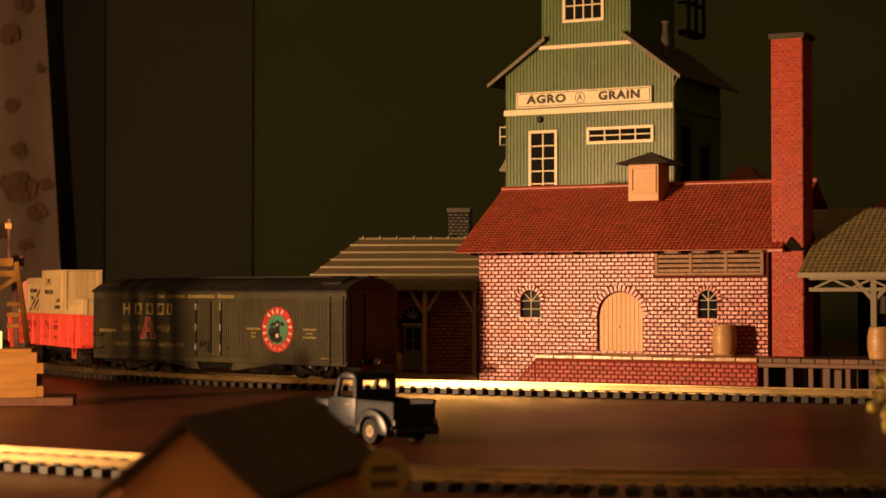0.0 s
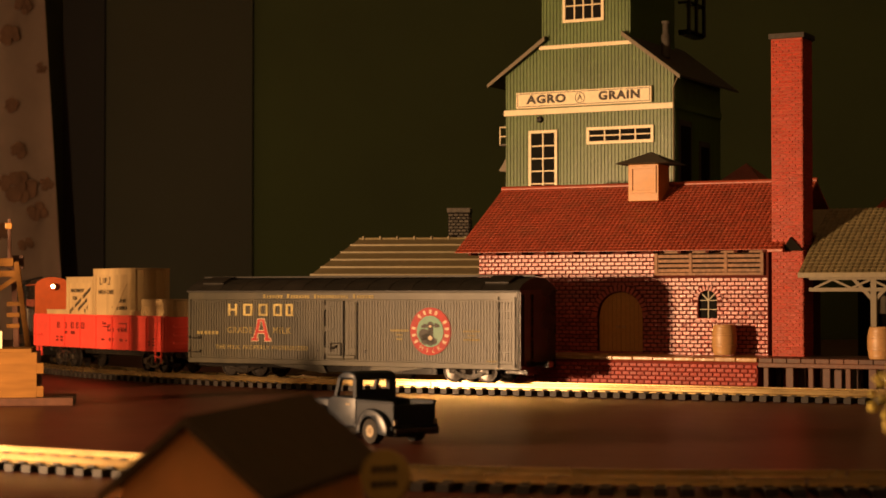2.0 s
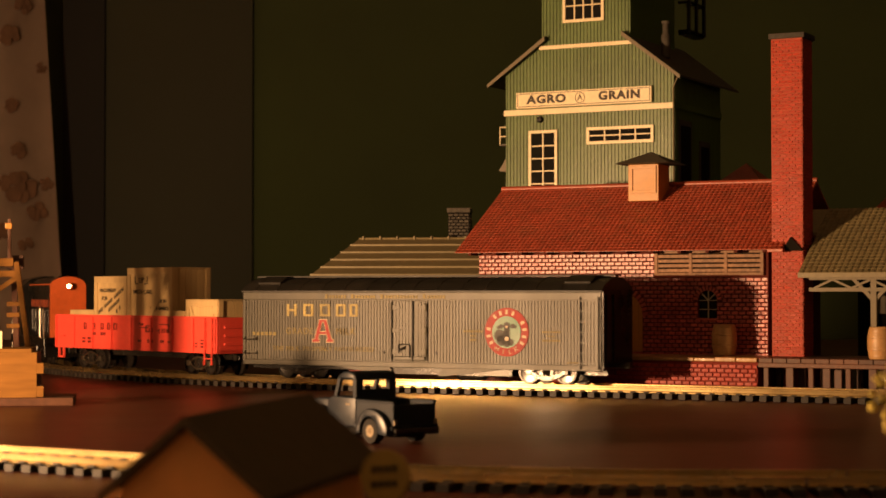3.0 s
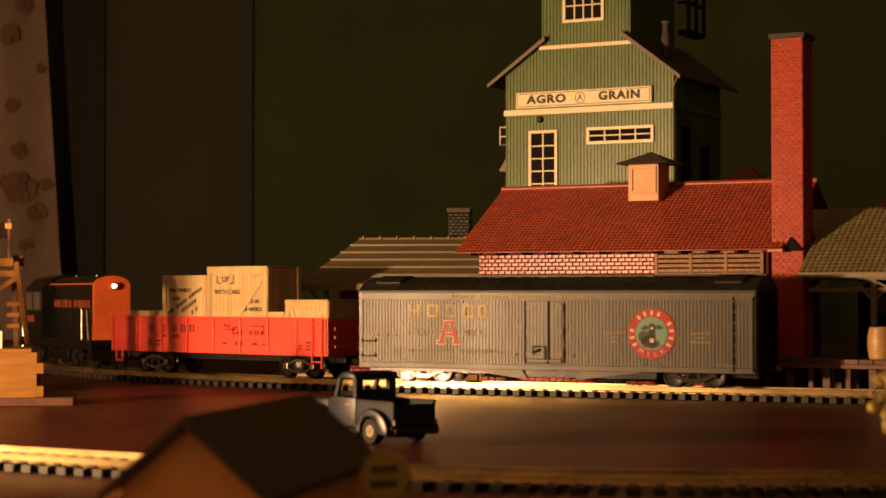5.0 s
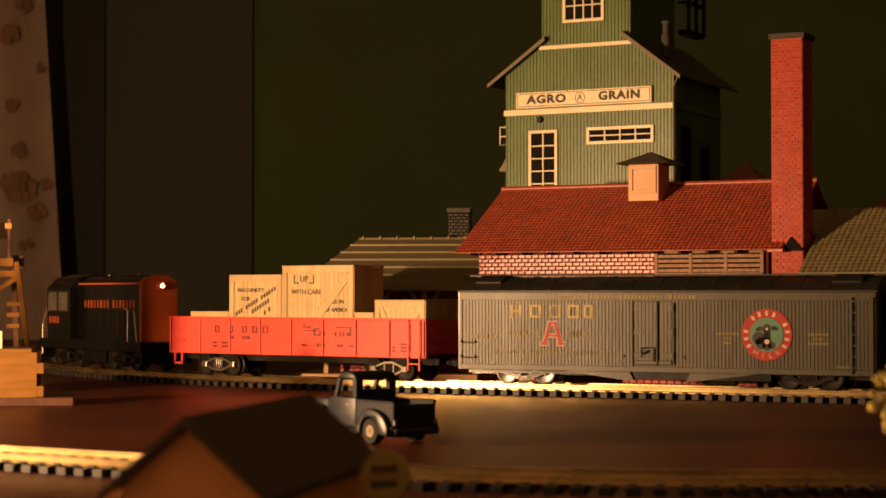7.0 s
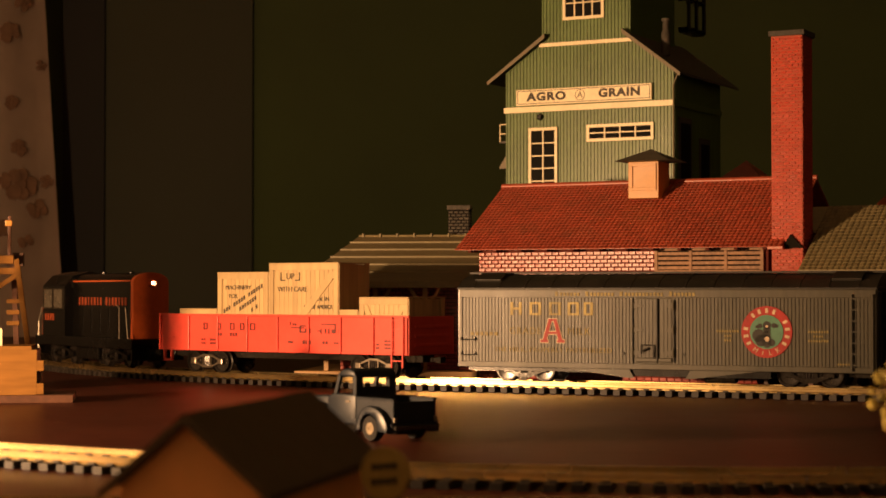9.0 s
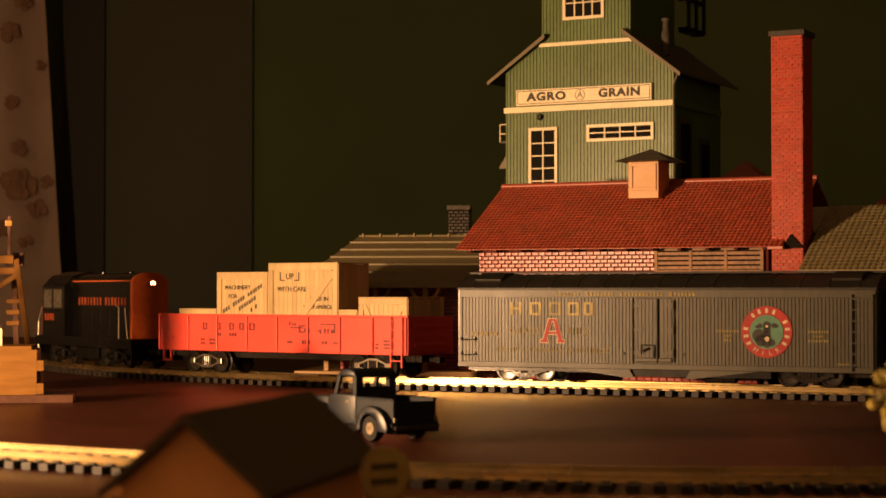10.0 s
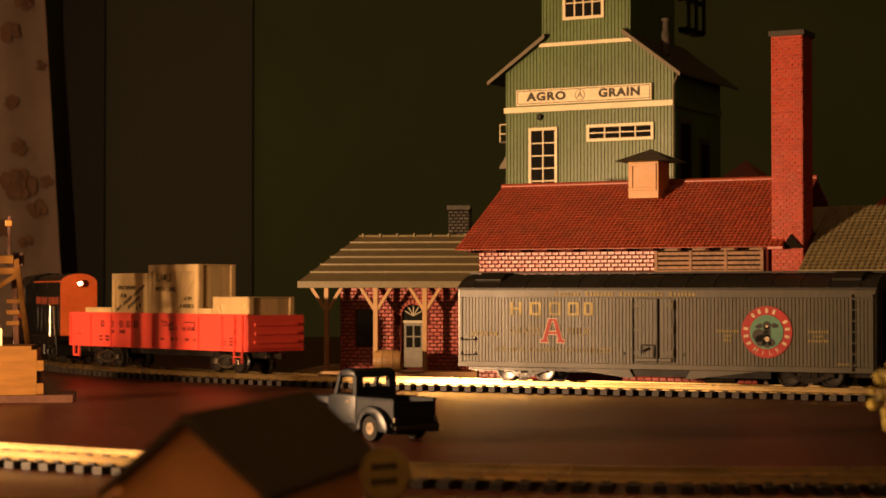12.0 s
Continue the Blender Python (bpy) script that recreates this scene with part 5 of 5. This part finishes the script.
BOXCAR, BOX_AXLES = milk_car()
GONDOLA, GON_AXLES = gondola()
LOCO, LOCO_AXLES = switcher()
FLOORZ = 12.0
LOADS = []
for name, x0, x1, y0, y1, z0, z1, label in (
        ("machinery_crate", -6.6, 34.0, -14.6, 7.0, FLOORZ, 50.4, "tall pale wooden crate with black stencilled words"),
        ("machinery_crate", -38.6, -7.4, -14.6, 5.0, FLOORZ, 46.4, "pale wooden crate with slanting black stencilled words"),
        ("flat_crate", -63.0, -39.4, -14.4, 10.0, FLOORZ, 29.4, "low flat pale wooden crate"),
        ("flat_crate", 34.8, 45.0, -14.4, 10.0, FLOORZ, 29.4, "low flat pale wooden crate"),
        ("small_crate", 46.0, 72.8, -14.4, 12.0, FLOORZ, 35.0, "small pale wooden crate with crossed braces")):
    ob = crate(name, x0, x1, y0, y1, z1 - z0, label, letters=1 if z1 > 50 else 0, brace=z1 < 40 or z1 > 50)
    d = (y1 - y0) / 2
    h = z1 - z0
    if z1 > 50:
        words("UP", 2.8, -8, -d - 0.0, h - 5.6, M_INK, ob)
        bars(ob, [(-13.5, h - 5.6, 0.5, 4), (-12.2, h - 7.3, 2.6, 0.5), (-2.5, h - 5.6, 0.5, 4), (-3.8, h - 7.3, 2.6, 0.5)], -d, M_INK, "arrow")
        words("WITH CARE", 2.3, -6.6, -d - 0.0, h - 11.4, M_INK, ob)
        words("MADE IN", 1.9, 9.5, -d - 0.0, 22.6, M_INK, ob)
        words("U.S. OF AMERICA", 1.9, 8.6, -d - 0.0, 19.0, M_INK, ob, wide=0.8)
    elif z1 > 40:
        words("MACHINERY", 2.0, -3.0, -d - 0.0, h - 6.6, M_INK, ob)
        words("FOR", 2.0, -6.0, -d - 0.0, h - 10.6, M_INK, ob)
        bm = bmesh.new()
        for p, q, count in (((-11.5, h - 17.6), (11.5, h - 6.0), 16), ((-1.6, h - 16.4), (7.6, h - 11.6), 7), ((5.6, h - 17.0), (8.4, h - 15.4), 2)):
            for k in range(count):
                if count == 16 and k in (3, 9):
                    continue
                u = k / (count - 1)
                x, z = p[0] + (q[0] - p[0]) * u, p[1] + (q[1] - p[1]) * u
                prism(bm, [(x - 0.5, z - 1.0), (x + 0.45, z - 0.6), (x + 0.3, z + 1.3), (x - 0.65, z + 0.9)], -d - 0.05, -d + 0.15)
        part("letter_bar", bm, M_INK, ob, "black slanting name bars")
    LOADS.append((ob, pose((x0 + x1) / 2 * MM, (y0 + y1) / 2 * MM, z0 * MM)))


# ---- things on the board ----
def pickup():
    p = thing("pickup_truck", pose(-0.0215, 0.550, 0.0, 0, 0, 129.0) @ Matrix.Scale(0.79, 4), "slate blue vintage pickup truck with empty bed", "truck")
    # x runs to the front, y to the left of the driver
    body = part("body", boxes((-27, -4, -10.4, 10.4, 5.4, 7.0), (-27, -4, 8.6, 9.6, 7.0, 15.2), (-27, -4, -9.6, -8.6, 7.0, 15.2), (-27, -26, -9.6, 9.6, 7.0, 14.6), (-5, -4, -9.6, 9.6, 7.0, 15.4), b=0.25), M_BLUE, p, "slate blue open bed")
    part("bed_rail", boxes((-27.2, -4, 8.4, 10.0, 15.0, 15.8), (-27.2, -4, -10.0, -8.4, 15.0, 15.8), b=0.25), M_BLUE, p)
    bm = prism(bmesh.new(), [(-4, 5.4), (14, 5.4), (14, 15.0), (10.5, 16.4), (-4, 16.4)], -9.6, 9.6)
    bmesh.ops.bevel(bm, geom=bm.edges[:], offset=0.6, segments=3, affect="EDGES", profile=0.5)
    cab = part("cab", bm, M_BLUE, p, "rounded cab with open windows", smooth=True)
    bm = prism(bmesh.new(), [(-4.2, 22.6), (-2.9, 25.1), (0, 25.9), (4, 25.6), (7.0, 24.2), (7.6, 22.9)], -9.6, 9.6)
    bmesh.ops.bevel(bm, geom=bm.edges[:], offset=0.8, segments=3, affect="EDGES", profile=0.5)
    part("roof", bm, M_BLUE, cab, smooth=True)
    for y in (-9.4, 5.9):
        part("rear_pillar", boxes((-4, -1.6, y, y + 3.5, 15.8, 23.4), b=0.5), M_BLUE, cab)
    part("rear_panel", boxes((-3.8, -2.4, -6.2, 6.2, 15.8, 19.2), b=0.3), M_BLUE, cab)
    for y in (-9.3, 8.1):
        part("front_pillar", prism(bmesh.new(), [(8.4, 16), (10.2, 16), (7.2, 23.6), (5.6, 23.6)], y, y + 1.2), M_BLUE, cab)
    for y in (-9.75, 9.3):
        part("door_handle", boxes((-0.6, 2.0, y - 0.2, y + 0.6, 13.4, 14.0), b=0.1), M_CHROME, cab)
    hb = prism(bmesh.new(), [(14, 5.4), (30, 5.4), (30.6, 12.6), (28.5, 14.8), (14, 15.6)], -7.2, 7.2)
    bmesh.ops.bevel(hb, geom=hb.edges[:], offset=0.9, segments=3, affect="EDGES", profile=0.5)
    part("bonnet", hb, M_BLUE, p, smooth=True)
    for x in (-15, 22):
        for s in (-1, 1):
            bm = bmesh.new()
            ring = [(x + (7.8 if a < 90 else 11.2) * math.cos(radians(a)), 4.6 + 8.3 * math.sin(radians(a))) for a in range(-8, 189, 14)]
            inner = [(x + 5.3 * math.cos(radians(a)), 4.6 + 5.2 * math.sin(radians(a))) for a in range(188, -9, -14)]
            y0, y1 = sorted((s * 7.0, s * 12.2))
            prism(bm, ring + inner, y0, y1)
            bmesh.ops.bevel(bm, geom=[e for e in bm.edges if abs(e.verts[0].co.y - e.verts[1].co.y) < 0.01 and abs(abs(e.verts[0].co.y) - 12.2) < 0.05], offset=0.7, segments=2, affect="EDGES", profile=0.5)
            part("mudguard", bm, M_BLUE, p, smooth=True)
            tilt = Matrix.Translation((x, s * 9.6, 4.7)) @ pose(0, 0, 0, 90)
            w = part("wheel", lathe(bmesh.new(), [(2.4, -1.6), (4.4, -1.7), (4.7, -1.2), (4.7, 1.2), (4.4, 1.7), (2.4, 1.6)], tilt, 28), M_RUBBER, p, "black rubber tyre", smooth=True)
            part("hub", lathe(bmesh.new(), [(2.2, -1.75), (1.9, -1.3), (1.2, -1.5), (0.8, -2.0), (0.8, 2.0), (1.2, 1.5), (1.9, 1.3), (2.2, 1.75)], tilt, 24), M_CHROME, w, "gold wheel hub", smooth=True)
    part("rear_bumper", boxes((-29, -27.4, -10, 10, 4.6, 6.2), b=0.3), M_TRUCKBLACK, p)
    for s in (-1, 1):
        part("tail_light", boxes((-27.8, -27, s * 9.2 - 0.7, s * 9.2 + 0.7, 7.2, 9.2), b=0.2), M_STEEL, p)
    part("chassis", boxes((-24, 28, -6, 6, 2.6, 5.4), b=0.3), M_BLACK, p)


def card_house():
    h = thing("card_house", pose(-0.0362, 0.26, 0, 0, 0, -12.2), "small orange card house with dark brown roof", "house")
    part("wall", prism(bmesh.new(), [(-10.2, 0), (10.2, 0), (10.2, 15.6), (0, 24.4), (-10.2, 15.6)], 3.0, 60), M_HOUSEWALL, h, "orange card walls")
    part("roof", prism(bmesh.new(), [(0, 26.0), (12.6, 15.0), (12.6, 13.8), (0, 24.6)], 0, 63), M_HOUSEROOF, h, "dark brown roof slope")
    part("roof", prism(bmesh.new(), [(0, 26.0), (-12.6, 15.0), (-12.6, 13.8), (0, 24.6)], 0, 63), M_HOUSEROOF, h, "dark brown roof slope")


def round_sign():
    s = thing("round_sign", pose(-0.0088, 0.300, 0, 0, 0, -24), "round dull yellow sign on a short post", "sign")
    part("post", lathe(bmesh.new(), [(0.5, 0), (0.5, 13)], None, 8), M_BLACK, s)
    d = part("disc", lathe(bmesh.new(), [(4.0, -0.4), (4.3, -0.3), (4.3, 0.3), (4.0, 0.4)], Matrix.Translation((0, -0.9, 13.9)) @ pose(0, 0, 0, 90), 36), M_SIGN, s)
    part("rim", lathe(bmesh.new(), [(3.7, 0.3), (4.2, 0.35), (4.2, 0.7), (3.7, 0.7), (3.7, 0.35)], Matrix.Translation((0, -0.9, 13.9)) @ pose(0, 0, 0, 90), 36), M_SIGN, d)
    bars(s, [(k * 1.2 - 1.8, 14.9 + k * 0.12, 0.85, 1.1) for k in range(4)] + [(k * 1.2 - 1.8, 12.5 + k * 0.12, 0.85, 1.1) for k in range(4)], -1.5, M_INK, "letter_bar", "dark unreadable lettering bars")


def timber_tower():
    t = thing("timber_tower", pose(-0.152, 0.722, 0, 0, 0, 9), "laser-cut plywood tower with notched base and leaning posts", "tower")
    part("base_plate", boxes((-60, 9, -4, 28, 0, 3.0), b=0.2), M_DOCK, t, "dark base plate")
    part("base_block", boxes((-34, -5, 0, 1.8, 3.0, 20.4), (-5, -2.4, 0, 1.8, 3.2, 7.4), (-5, -2.4, 0, 1.8, 12.2, 16.2), b=0.1), M_PLY, t, "tan plywood base with finger joints")
    part("side_panel", boxes((-6.8, -5.0, 1.8, 26, 3.0, 20.4), (-5.0, -3.6, 1.8, 14, 7.6, 12.0)), M_DOCK, t, "scorched side panel")
    part("deck", boxes((-34, -7, 0, 26, 20.4, 21.8), b=0.1), M_PLY, t)
    X, Y = -17.9, 98
    part("rear_block", boxes((X - 36, X + 4, Y - 8, Y + 14, 0, 19.0), b=0.2), M_PLY, t)
    part("post", beam(bmesh.new(), (X + 3.6, Y, 18.9), (X - 1.6, Y, 57), 4.4, 2.2), M_PLY, t)
    part("crossbeam", boxes((X - 24, X - 1.4, Y + 1.2, Y + 3, 50.4, 53.2), b=0.1), M_PLY, t)
    part("brace", beam(bmesh.new(), (X - 1, Y + 1.6, 50.6), (X - 12, Y + 1.6, 43), 2.0), M_PLY, t)
    part("back_post", beam(bmesh.new(), (X - 2.0, Y + 9, 18.9), (X - 3.6, Y + 9, 58), 5.0, 2.2), M_DOCK, t, "dark scorched rear post")
    part("back_post", beam(bmesh.new(), (X - 20, Y + 9, 18.9), (X - 20, Y + 9, 58), 4.4, 2.0), M_DOCK, t)
    part("head_block", boxes((X - 6.4, X + 1.0, Y + 6, Y + 12, 54, 60), b=0.2), M_DOCK, t)
    for z in (28, 32.8, 37.6):
        part("shelf_slat", boxes((X - 6.0, X - 0.4, Y + 3, Y + 5, z, z + 1.9), b=0.1), M_PLY, t)
    part("paper_slip", boxes((-26, -18.2, 1.6, 2.4, 21.9, 28.6), b=0.1), M_CREAM, t, "pale paper slip")
    # unseen base, posts and beams added to throw shadow bands on the gondola
    part("shadow_caster_base", boxes((-134, -94, 2, 26, 0, 14), b=0.2), M_PLY, t)
    for x in (-98, -114, -130):
        part("post", beam(bmesh.new(), (x, 6, 14), (x + 2, 6, 62), 5.0), M_PLY, t)
    for z in (26, 44, 60):
        part("crossbeam", boxes((-134, -96, 8.6, 10.4, z, z + 3.0), b=0.1), M_PLY, t)
    part("cap_board", boxes((X - 24, X - 3, Y, Y + 8, 55, 58.6), b=0.1), M_PLY, t)
    part("mast", boxes((X - 5.6, X - 4.2, Y + 2, Y + 4, 58, 76), b=0.2), M_DOCK, t, "thin dark mast")
    part("yard", boxes((X - 6.6, X - 3.6, Y + 0.4, Y + 2, 71.5, 74), b=0.3), M_OCHRE, t, "small pale arm on the mast")


def bush():
    b = thing("bush", pose(0.0774, 0.302, 0), "glossy yellow-green model bush", "bush")
    rng = random.Random(8)
    part("trunk", lathe(bmesh.new(), [(1.6, 0), (1.0, 10), (0.6, 26)], None, 10), M_DOCK, b)
    vs = bmesh.new()
    for k in range(110):
        u, v = rng.uniform(0, 2 * math.pi), rng.random()
        r = 8.5 * (0.55 + 0.45 * rng.random()) * math.sin(math.pi * (0.12 + 0.8 * v)) ** 0.7
        p = Vector((r * math.cos(u), r * math.sin(u), 19.5 + 14 * v))
        bmesh.ops.create_icosphere(vs, subdivisions=1, radius=rng.uniform(0.5, 1.15), matrix=Matrix.Translation(p))
    part("leaf_clumps", vs, M_LEAF, b, kind="stuff", smooth=True)


pickup()
card_house()
round_sign()
timber_tower()
bush()


# ---- what moves ----
BOX_S = [(0, -0.1323), (0.5, -0.1141), (1, -0.0946), (1.5, -0.0733), (2, -0.0534), (2.5, -0.0351), (3, -0.0181), (4, 0.0138), (5, 0.0457),
         (5.5, 0.0625), (6, 0.0778), (6.4, 0.0903), (6.6, 0.0933), (7, 0.0935), (12, 0.0935)]
BACK_S = [(8.8, -0.0811), (9.0, -0.0889), (10.0, -0.0893), (10.25, -0.0902), (10.5, -0.0927), (11, -0.1107), (11.5, -0.1422), (12, -0.1737)]


def at_time(rows, t):
    for (t0, a), (t1, c) in zip(rows, rows[1:]):
        if t <= t1:
            return a + (c - a) * (t - t0) / (t1 - t0)
    return rows[-1][1]


def motions():
    gon = [(t, s - 0.1746) for t, s in BOX_S if t <= 7] + BACK_S
    loco = [(t, s - 0.1585) for t, s in gon]
    for car, rows, half, axles in ((BOXCAR, BOX_S, 0.061, BOX_AXLES), (GONDOLA, gon, 0.050, GON_AXLES), (LOCO, loco, 0.034, LOCO_AXLES)):
        walk(car, [(t, on_track(s, half)) for t, s in rows])
        times = [k * 0.1 for k in range(121)]
        for ob, x, r in axles:
            walk(ob, [(t, pose(x, 0, r, 0, math.degrees((at_time(rows, t) - rows[0][1]) / r), 0)) for t in times])
    for ob, m in LOADS:
        walk(ob, [(t, on_track(s, 0.050) @ m) for t, s in gon])


motions()
